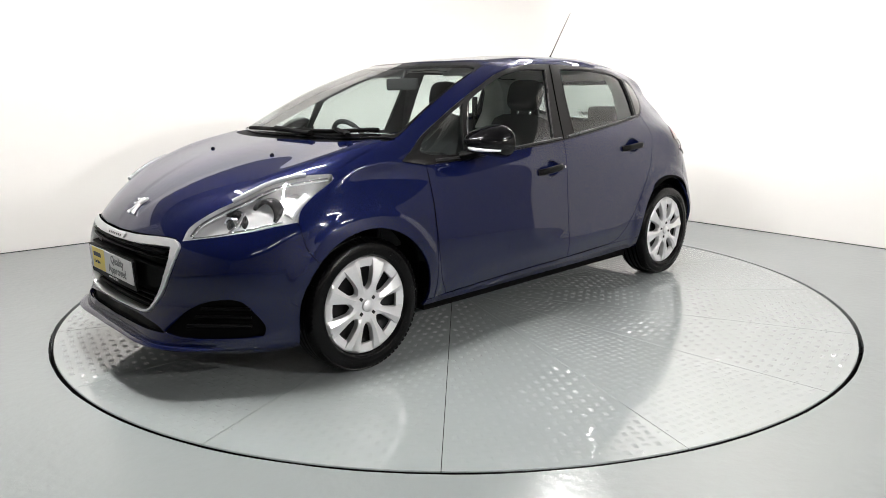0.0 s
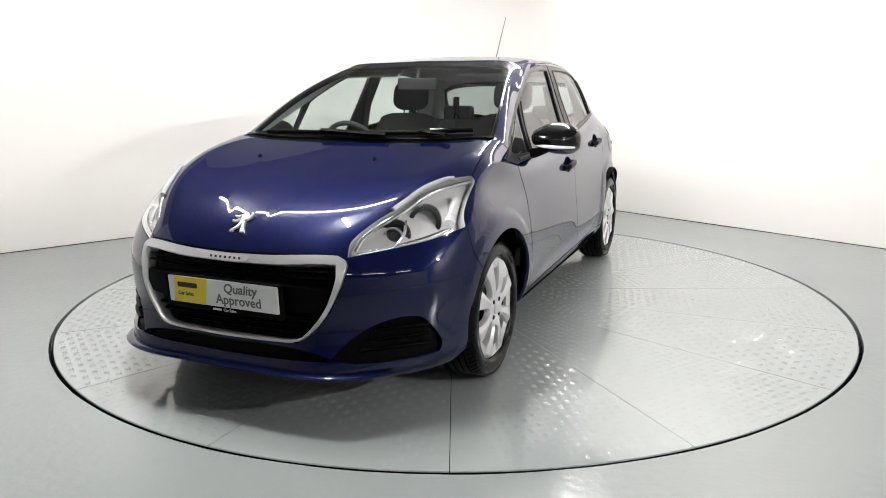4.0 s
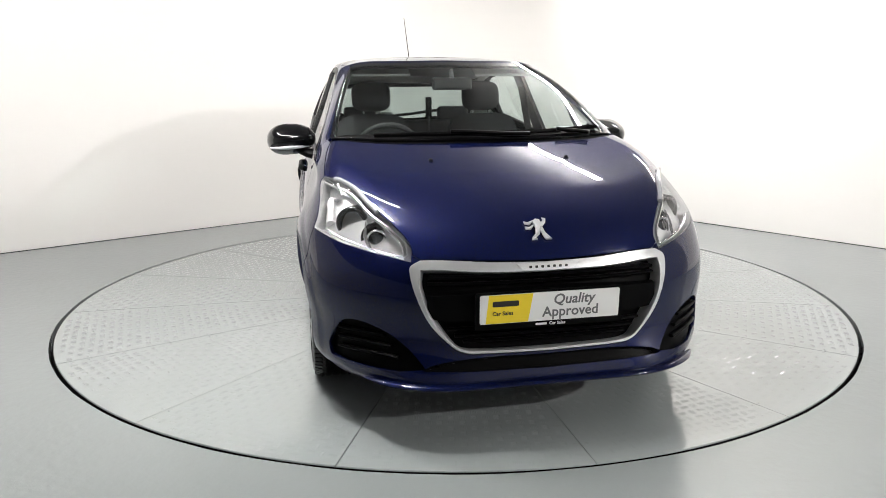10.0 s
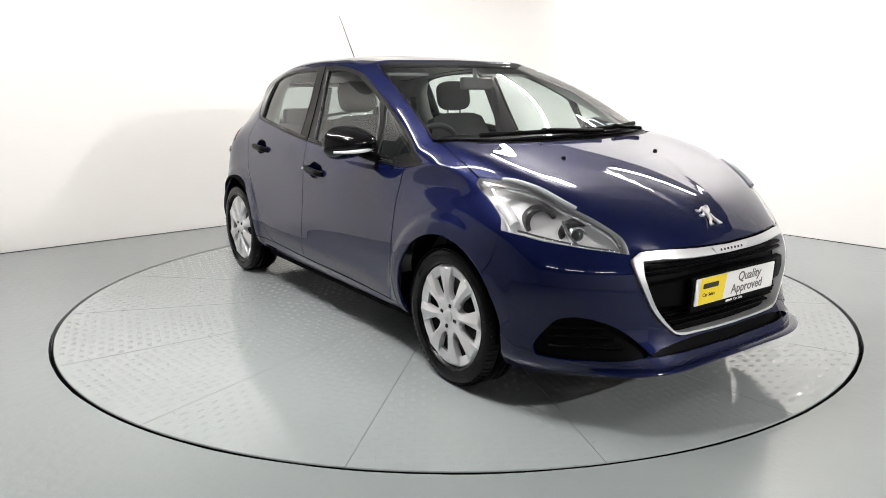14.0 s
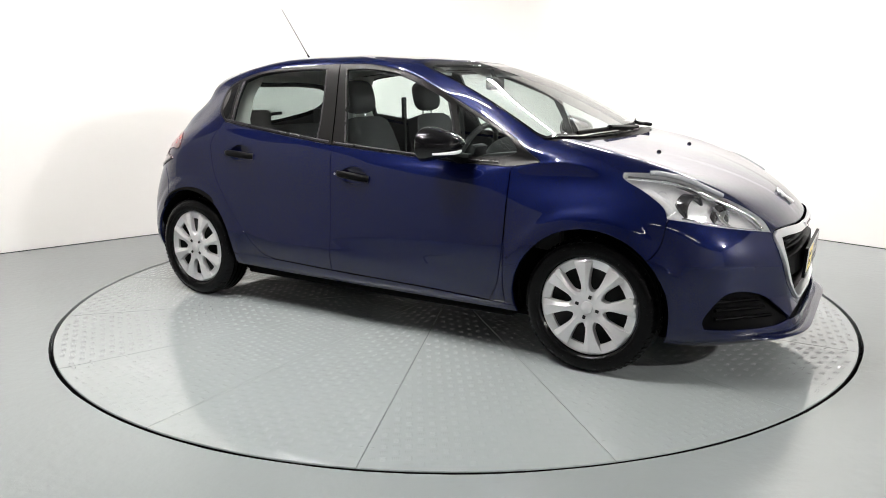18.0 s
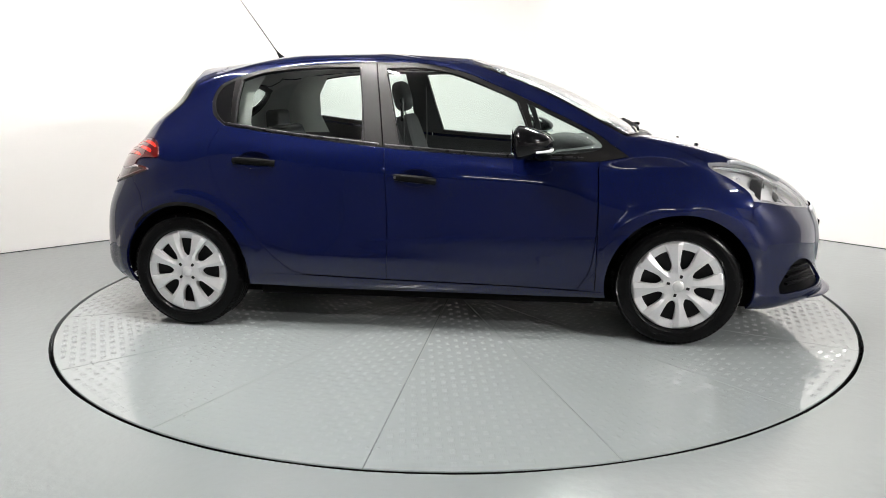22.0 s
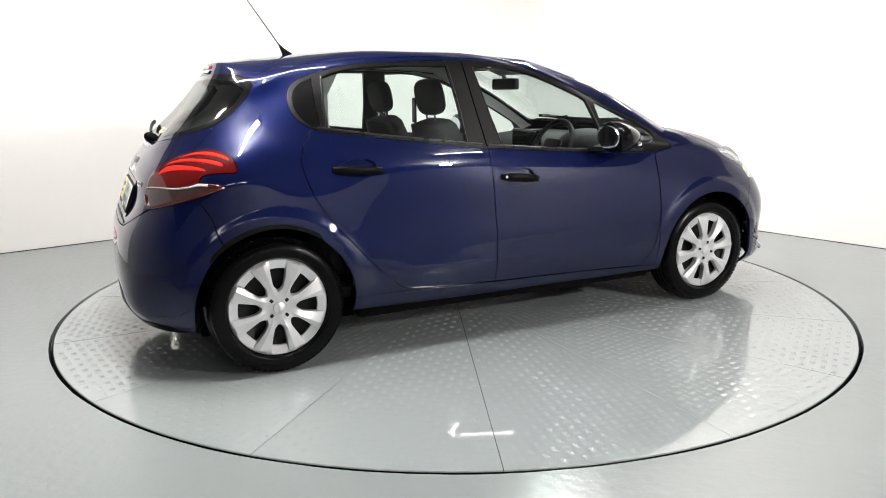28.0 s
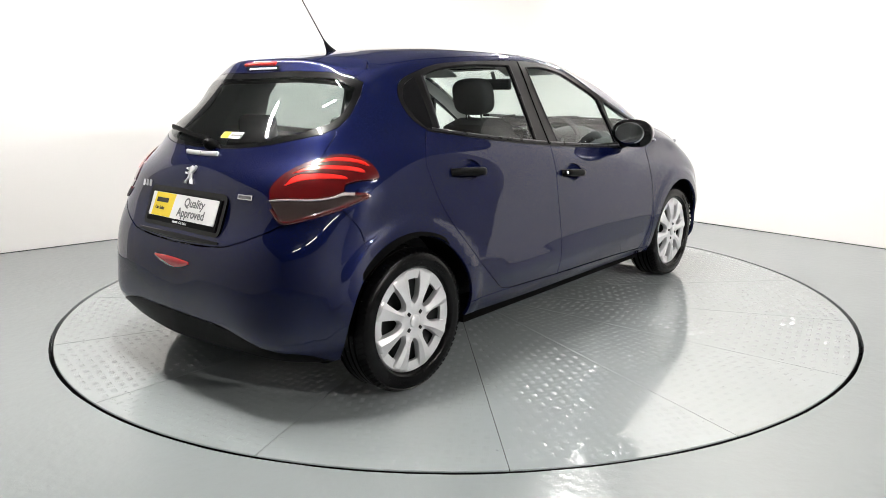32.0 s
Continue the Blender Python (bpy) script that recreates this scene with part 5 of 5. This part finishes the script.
both("indicator", mirror_strip, simple("indicator_lens", (0.75, 0.76, 0.78), 0.12, vary=0.05, coat=1.0), MIRRORS, "clear white indicator lens")
both("mirror_glass", lambda: join(bmesh.new(), lathe([(0.0005, 0), (.060, 0), (.064, -.004)], 32, "z"), Matrix.Translation((.459, .872, .995)) @ Matrix.Rotation(radians(-90), 4, "Y") @ Matrix.Diagonal((0.95, 1.4, 1, 1))), CHROME, MIRRORS, "mirror glass")
both("mirror_foot", lambda: sweep([(.60, .765, .925), (.60, .79, .93), (.575, .83, .945), (.55, .85, .96)], [.04, .034, .026, .022], 10, scale=(1.2, 0.7)), TRIM, MIRRORS, "black mirror foot")


def handle(x0, z0, x1, z1):
    def f():
        q, rads = [], []
        for t in np.linspace(0, 1, 15):
            x, z = x0 + (x1 - x0) * t, z0 + (z1 - z0) * t
            p, n = near_body(x, .82, z)
            q.append(p + n * (0.030 * min(1, math.sin(math.pi * min(max(t, 0.03), 0.97)) * 2.2) - 0.004))
            rads.append(0.0165 + 0.003 * math.sin(math.pi * t))
        return sweep(q, rads, 12, scale=(0.62, 1.0))
    return f


HANDLE = simple("handle_black", (0.003, 0.003, 0.0032), 0.35, vary=0.05, spec=0.07)
both("door_handle", handle(-.127, .820, .080, .800), HANDLE, FRONT_DOORS, "black pull handle")
both("door_handle", handle(-.984, .900, -.757, .884), HANDLE, REAR_DOORS, "black pull handle")
p, n = near_body(-.118, .83, .819)
both("key_lock", lambda: join(bmesh.new(), lathe([(0.0005, .004), (.007, .004), (.008, 0)], 16, "z"), Matrix.Translation(p + n * 0.030) @ n.to_track_quat("Z", "Y").to_matrix().to_4x4()), CHROME, FRONT_DOORS, "chrome key lock")


def lay(pts, lift):
    q = []
    for x, y, z in curve(pts, 8):
        p, n = near_body(x, abs(y), z)
        q.append((p.x + n.x * lift, math.copysign(p.y + n.y * lift, y) if y else 0.0, p.z + n.z * lift))
    return q


for nm, pts in (("wiper", [(1.075, -.50, 1.03), (1.10, -.15, 1.03), (1.11, .20, 1.02)]), ("wiper", [(1.10, .02, 1.02), (1.07, .35, 1.025), (1.0, .60, 1.03)])):
    w = part(nm, sweep(lay(pts, 0.014), 0.0080, 8, scale=(0.8, 1.3)), TRIM, car, "black windscreen wiper")
    a = [(1.135, pts[2][1] + 0.02, 1.01), (1.12, pts[2][1] - .12, 1.018), pts[1]] if pts[0][1] < 0 else [(1.12, .52, .99), (1.09, .46, 1.01), (1.07, .37, 1.025)]
    part("wiper_arm", sweep(lay(a, 0.026), 0.013, 8, scale=(1.2, 0.8)), TRIM, w)
both("washer_jet", lambda: join(bmesh.new(), ball_at(Matrix(), .011, .010), facing(1.41, .30, .96)), TRIM, (car, car), "small black washer jet")

aerial = part("aerial", sweep([(-.965, 0, 1.415), (-.980, 0, 1.434), (-.992, 0, 1.450), (-1.0, 0, 1.462), (-1.01, 0, 1.476)], [.030, .020, .012, .009, .005], 12, scale=(0.7, 1.0)), TRIM, car, "black roof aerial leaning back")
part("mast", sweep([(-1.006, 0, 1.470), (-1.11, 0, 1.62), (-1.22, 0, 1.776)], [.0032, .0026, .0018], 8), TRIM, aerial)

# fuel flap line on the car's left
q = []
for a in np.linspace(0, 2 * math.pi, 41)[:-1]:
    p, n = near_body(-1.385 + .072 * math.cos(a), .79, .852 + .072 * math.sin(a))
    q.append(p - n * 0.0004)
part("fuel_flap_line", sweep(q, 0.0016, 6, closed=True), BLACK_INK, car, "round seam of the fuel flap")

# ---- tail fittings ----
q = []
for y in np.linspace(-.12, .12, 9):
    a, n = near_body(-1.70, abs(y), .984 + 0.3 * y * y)
    q.append((a.x + n.x * 0.004, y, a.z + n.z * 0.004))
part("chrome_strip", sweep(q, 0.011, 8, scale=(0.6, 1.0)), SATIN, TAILGATE, "bright strip under the rear glass")
bm = bmesh.new()
box(bm, -.012, .012, -.115, .115, -.013, .013, .006)
bmesh.ops.transform(bm, matrix=Matrix.Translation((-1.374, 0, 1.352)) @ Matrix.Rotation(radians(-28), 4, "Y"), verts=bm.verts)
part("brake_light", bm, RED_BRIGHT, car, "red high brake light")
bm = bmesh.new()
for k in range(9):
    box(bm, -1.3875, -1.385, -.10 + k * .022, -.096 + k * .022, 1.341, 1.359)
part("brake_light_rib", bm, RED_LENS, car)
p, n = near_body(-1.92, 0, .555)
q = []
for y in np.linspace(-.135, .135, 17):
    a, n = near_body(-1.92, abs(y), .552 + 0.012 * (y / .135) ** 2)
    q.append((a.x - 0.001, y, a.z))
part("rear_fog_lamp", sweep(q, [0.004 + 0.020 * math.cos(t * 1.45) for t in np.linspace(-1, 1, 17)], 10, scale=(0.35, 0.95)), simple("fog_lens", (0.42, 0.008, 0.01), 0.1, vary=0.1, scale=80, coat=1.0), car, "red rear fog lamp in the bumper")
rw = part("rear_wiper", sweep(lay([(-1.66, -.02, 1.03), (-1.64, .15, 1.04), (-1.60, .36, 1.06)], 0.024), 0.009, 8, scale=(0.8, 1.3)), TRIM, car, "black rear wiper")
part("wiper_pivot", ball_at(Matrix.Translation((-1.675, -.03, 1.02)) @ Matrix.Rotation(radians(-60), 4, "Y"), .026, .035), TRIM, rw)
# black bar painted for the tailgate-to-bumper gap's shade, and the pocket behind the plate
q = []
for y in np.linspace(-.31, .31, 17):
    a, n = near_body(-1.88, abs(y), .668 + 0.08 * y * y)
    q.append((a.x - 0.001, y, a.z))
part("tailgate_gap_bar", sweep(q, [0.004 + 0.011 * math.cos(t * 1.4) for t in np.linspace(-1, 1, 17)], 8, scale=(0.5, 1.0)), GLOSS_BLACK, TAILGATE, "black bar drawn for the dark gap below the tailgate")
# no recess is cut: a flat panel's black carries the pocket's shade
part("pocket_shade_panel", flat(rounded(0.60, 0.175, 0.03), -0.016, -0.006), GLOSS_BLACK, TAILGATE, "flat black panel for the shaded pocket behind the plate").matrix_basis = Matrix.Translation((-1.812, 0, .760)) @ Matrix(((0, 0.36, -0.93, 0), (-1, 0, 0, 0), (0, 0.93, 0.36, 0), (0, 0, 0, 1)))
for k in range(3):
    a, n = near_body(-1.79, .39 - 0.033 * k, .846)
    yv = (Vector((0, 0, 1)) - n * n.z).normalized()
    part("model_badge", flat(rounded(0.024, 0.030, 0.006), 0, 0.003), CHROME, TAILGATE, "small chrome badge").matrix_basis = Matrix.Translation(a) @ Matrix((yv.cross(n), yv, n)).transposed().to_4x4()
p, n = near_body(-1.79, .40, .845)
bar = part("tailgate_badge", flat(rounded(0.085, 0.020, 0.003), 0, 0.003), CHROME, TAILGATE, "small chrome badge")
p = Vector((p.x, -p.y, p.z))
n = Vector((n.x, -n.y, n.z))
yv = Vector((0, 0, 1)) - n * n.z
yv.normalize()
xv = yv.cross(n)
bar.matrix_basis = Matrix.Translation(p) @ Matrix((xv, yv, n)).transposed().to_4x4()
part("badge_plate", flat(rounded(0.072, 0.012, 0.002), 0.003, 0.0036), GREY_INK, bar)


def on_glass(name, y, z, x, w, h, mat, lift=0.002, label="", pts=None):
    p, n = near_body(x, abs(y), z)
    n = Vector((n.x, math.copysign(n.y, y), n.z))
    yv = (Vector((0, 0, 1)) - n * n.z).normalized()
    xv = yv.cross(n)
    ob = part(name, flat(pts or rounded(w, h, min(w, h) * 0.12), 0, 0.0006), mat, car, label)
    ob.matrix_basis = Matrix.Translation(Vector((p.x, math.copysign(p.y, y), p.z)) + n * lift) @ Matrix((xv, yv, n)).transposed().to_4x4()
    return ob


st = on_glass("rear_sticker", -.12, 1.055, -1.62, .14, .036, WHITE_PLATE, label="white and yellow dealer sticker")
part("yellow_field", flat([(-.068, -.017), (-.02, -.017), (-.014, .017), (-.066, .017)], 0.0006, 0.001), YELLOW, st)
part("word_bar", flat(rounded(.07, .010, .002, cx=.028), 0.0006, 0.001), GREY_INK, st)
ns = on_glass("name_strip", -.04, 1.322, -1.375, .23, .018, DARK_GLASS, label="dark strip with small white lettering")
for k in range(12):
    part("letter_bar", flat(rounded(0.010, 0.010 if k % 4 else 0.013, 0.002, cx=-0.09 + 0.0165 * k), 0.0006, 0.0009), WHITE_INK, ns)
on_glass("windscreen_sticker", -.41, 1.345, .24, .11, .028, WHITE_PLATE, lift=-0.004, label="white paper sticker")
on_glass("windscreen_strip", .46, 1.045, 1.0, .15, .008, WHITE_INK, lift=-0.004, label="row of small white lettering")

# ---- inside ----
def lining(name, names, off, mat, label, whole=False, low=0.0):
    for ob in add_panel(name, names, mat, car, label, whole=whole, off=off, depth=0):
        if low:
            bm = bmesh.new()
            bm.from_mesh(ob.data)
            bmesh.ops.delete(bm, geom=[f for f in bm.faces if f.calc_center_median().z < low], context="FACES")
            bm.to_mesh(ob.data)
            bm.free()


lining("headliner", ["roof", "spoiler"], -0.028, LINER, "pale grey headliner", True)
lining("pillar_trim", ["body_side"], -0.035, simple("pillar_trim_grey", (0.52, 0.52, 0.51), 0.8, vary=0.04), "pale grey pillar trim", low=0.95)
lining("inner_window_trim", ["window_frame"], -0.02, PLASTIC, "dark window trim")
lining("door_card", ["front_door", "rear_door", "handle_cup_front", "handle_cup_rear"], -0.06, PLASTIC, "dark door card")
lining("tailgate_trim", ["tailgate", "rear_glass_border"], -0.04, PLASTIC, "dark tailgate trim", True)


def rear_pillar_trim():
    bm = bmesh.new()
    rows = []
    for z, x0, x1, y in ((.96, -1.22, -.90, .640), (1.08, -1.20, -.945, .605), (1.22, -1.14, -.935, .565), (1.34, -1.04, -.86, .530)):
        rows.append([bm.verts.new((x0 + (x1 - x0) * t, y - 0.02 * math.sin(math.pi * t), z)) for t in np.linspace(0, 1, 7)])
    for a, b in zip(rows, rows[1:]):
        for i in range(6):
            bm.faces.new((a[i], a[i + 1], b[i + 1], b[i]))
    bmesh.ops.solidify(bm, geom=bm.faces[:], thickness=0.01)
    bmesh.ops.recalc_face_normals(bm, faces=bm.faces[:])
    return smooth(bm, 50)


both("rear_pillar_trim", rear_pillar_trim, LINER, (car, car), "grey moulded rear pillar trim")


def extrude_y(profile_xz, y0, y1, bevel=0.0, steps=1):
    bm = bmesh.new()
    rows = [[bm.verts.new((x, y, z)) for x, z in profile_xz] for y in np.linspace(y0, y1, steps + 1)]
    n = len(profile_xz)
    for a, b in zip(rows, rows[1:]):
        for i in range(n):
            bm.faces.new((a[i], b[i], b[(i + 1) % n], a[(i + 1) % n]))
    bm.faces.new(rows[0])
    bm.faces.new(rows[-1][::-1])
    bmesh.ops.recalc_face_normals(bm, faces=bm.faces[:])
    if bevel:
        bmesh.ops.bevel(bm, geom=bm.edges[:], offset=bevel, segments=2, affect="EDGES")
    return smooth(bm, 50)


dash = part("dashboard", extrude_y([(.56, .55), (.54, .74), (.57, .87), (.66, .935), (.85, .955), (1.08, .965), (1.10, .50)], -.69, .69, .012), PLASTIC, car, "dark moulded dashboard")
part("instrument_hood", join(bmesh.new(), ball_at(Matrix.Diagonal((0.9, 1.0, 1, 1)), .19, .10), Matrix.Translation((.72, -.36, .915))), PLASTIC, dash)
bm = bmesh.new()
box(bm, .50, .56, -.12, .14, .84, 1.0, .012)
part("centre_screen", bm, GLOSS_BLACK, dash, "glossy black centre screen")
wheel_c = Matrix.Translation((.46, -.36, .905)) @ Matrix.Rotation(radians(-65), 4, "Y")
sw = part("steering_wheel", join(bmesh.new(), sweep([(.172 * math.cos(a), .178 * math.sin(a), 0) for a in np.linspace(0, 2 * math.pi, 41)[:-1]], .015, 10, closed=True), wheel_c), PLASTIC, car, "black steering wheel")
bm = bmesh.new()
box(bm, -.06, .06, -.07, .07, -.02, .02, .02)
box(bm, -.015, .015, -.17, .17, -.012, .006, .005)
box(bm, -.17, 0, -.02, .02, -.012, .006, .005)
part("boss", smooth(join(bmesh.new(), bm, wheel_c)), PLASTIC, sw)


def seat(y):
    st = part("front_seat", box(bmesh.new(), -.26, .28, y - .25, y + .25, .34, .52, .06, 4), CLOTH, car, "dark cloth front seat")
    for f in st.data.polygons:
        f.use_smooth = True
    b = bmesh.new()
    bmesh.ops.create_cube(b, size=1.0)
    bmesh.ops.subdivide_edges(b, edges=b.edges[:], cuts=5, use_grid_fill=True)
    for v in b.verts:
        x, yy, z = v.co * 2
        round_ = (1 - 0.12 * abs(z) ** 3 * (z > 0)) * (1 - 0.10 * abs(yy) ** 4)
        v.co = Vector((x * .06 * (1 - 0.35 * yy ** 4) - 0.03 * (abs(yy) ** 2) * -1, yy * .25 * (1 - 0.22 * max(0, z) ** 2), z * .33 * round_))
    bmesh.ops.transform(b, matrix=Matrix.Translation((-.245, y, .80)) @ Matrix.Rotation(radians(-17), 4, "Y"), verts=b.verts)
    part("backrest", smooth(b, 70), CLOTH, st)
    h = bmesh.new()
    bmesh.ops.create_uvsphere(h, u_segments=24, v_segments=14, radius=1.0)
    for v in h.verts:
        c = v.co
        v.co = Vector((math.copysign(abs(c.x) ** 0.7, c.x) * .05, math.copysign(abs(c.y) ** 0.6, c.y) * .125, math.copysign(abs(c.z) ** 0.6, c.z) * .095))
    bmesh.ops.transform(h, matrix=Matrix.Translation((-.315, y, 1.205)) @ Matrix.Rotation(radians(-12), 4, "Y"), verts=h.verts)
    part("headrest", smooth(h, 80), CLOTH, st)
    for s in (-.05, .05):
        part("headrest_post", sweep([(-.30, y + s, 1.05), (-.315, y + s, 1.15)], .006, 8), CHROME, st)


seat(-.36)
seat(.36)
rb = part("rear_bench", box(bmesh.new(), -.98, -.52, -.62, .62, .36, .54, .06, 4), CLOTH, car, "dark cloth rear bench")
part("bench_back", join(bmesh.new(), box(bmesh.new(), -.07, .07, -.62, .62, -.30, .27, .05, 4), Matrix.Translation((-1.06, 0, .76)) @ Matrix.Rotation(radians(-20), 4, "Y")), CLOTH, rb)
for y in (-.36, .36):
    h = bmesh.new()
    box(h, -.045, .045, -.12, .12, -.07, .07, .035, 4)
    part("rear_headrest", smooth(join(bmesh.new(), h, Matrix.Translation((-1.165, y, 1.055)))), CLOTH, rb)
shelf = part("parcel_shelf", box(bmesh.new(), -1.62, -1.18, -.52, .52, .93, .955, .01), PLASTIC, car, "dark parcel shelf")
bm = bmesh.new()
box(bm, -1.2, .6, -.70, .70, .28, .33)
part("cabin_floor", bm, PLASTIC, car, "dark carpet")
mm = Matrix.Translation((.375, .02, 1.275)) @ Matrix.Rotation(radians(8), 4, "Z")
rm = part("rear_view_mirror", join(bmesh.new(), box(bmesh.new(), -.018, .018, -.115, .115, -.034, .034, .014, 3), mm), PLASTIC, car, "black inside mirror on the windscreen")
part("mirror_stalk", sweep([(.375, .02, 1.30), (.36, .02, 1.33), (.35, .02, 1.35)], .012, 8), PLASTIC, rm)
for y in (-.36, .36):
    part("sun_visor", join(bmesh.new(), box(bmesh.new(), -.08, .08, -.17, .17, -.008, .008, .006), Matrix.Translation((.14, y, 1.355)) @ Matrix.Rotation(radians(22), 4, "Y")), LINER, car, "pale sun visor")
post = part("device_post", sweep([(-.24, 0, .60), (-.24, 0, 1.08)], .008, 8), PLASTIC, car, "thin dark post with a small device between the seats")
part("device", box(bmesh.new(), -.252, -.238, -.02, .02, 1.06, 1.20, .005), GLOSS_BLACK, post)
# seat belts by the pillars
both("seat_belt", lambda: sweep([(-.20, .605, 1.26), (-.21, .67, .95), (-.24, .69, .55)], .022, 8, scale=(1.0, 0.08)), PLASTIC, (car, car), "dark seat belt")


def motions():
    rows = [(t, pose(0, 0, 0, 0, 0, a)) for t, a in TURN]
    walk(platform, rows)
    walk(car, [(t, m @ pose(CAR_AT[0], CAR_AT[1], 0)) for t, m in rows])


motions()
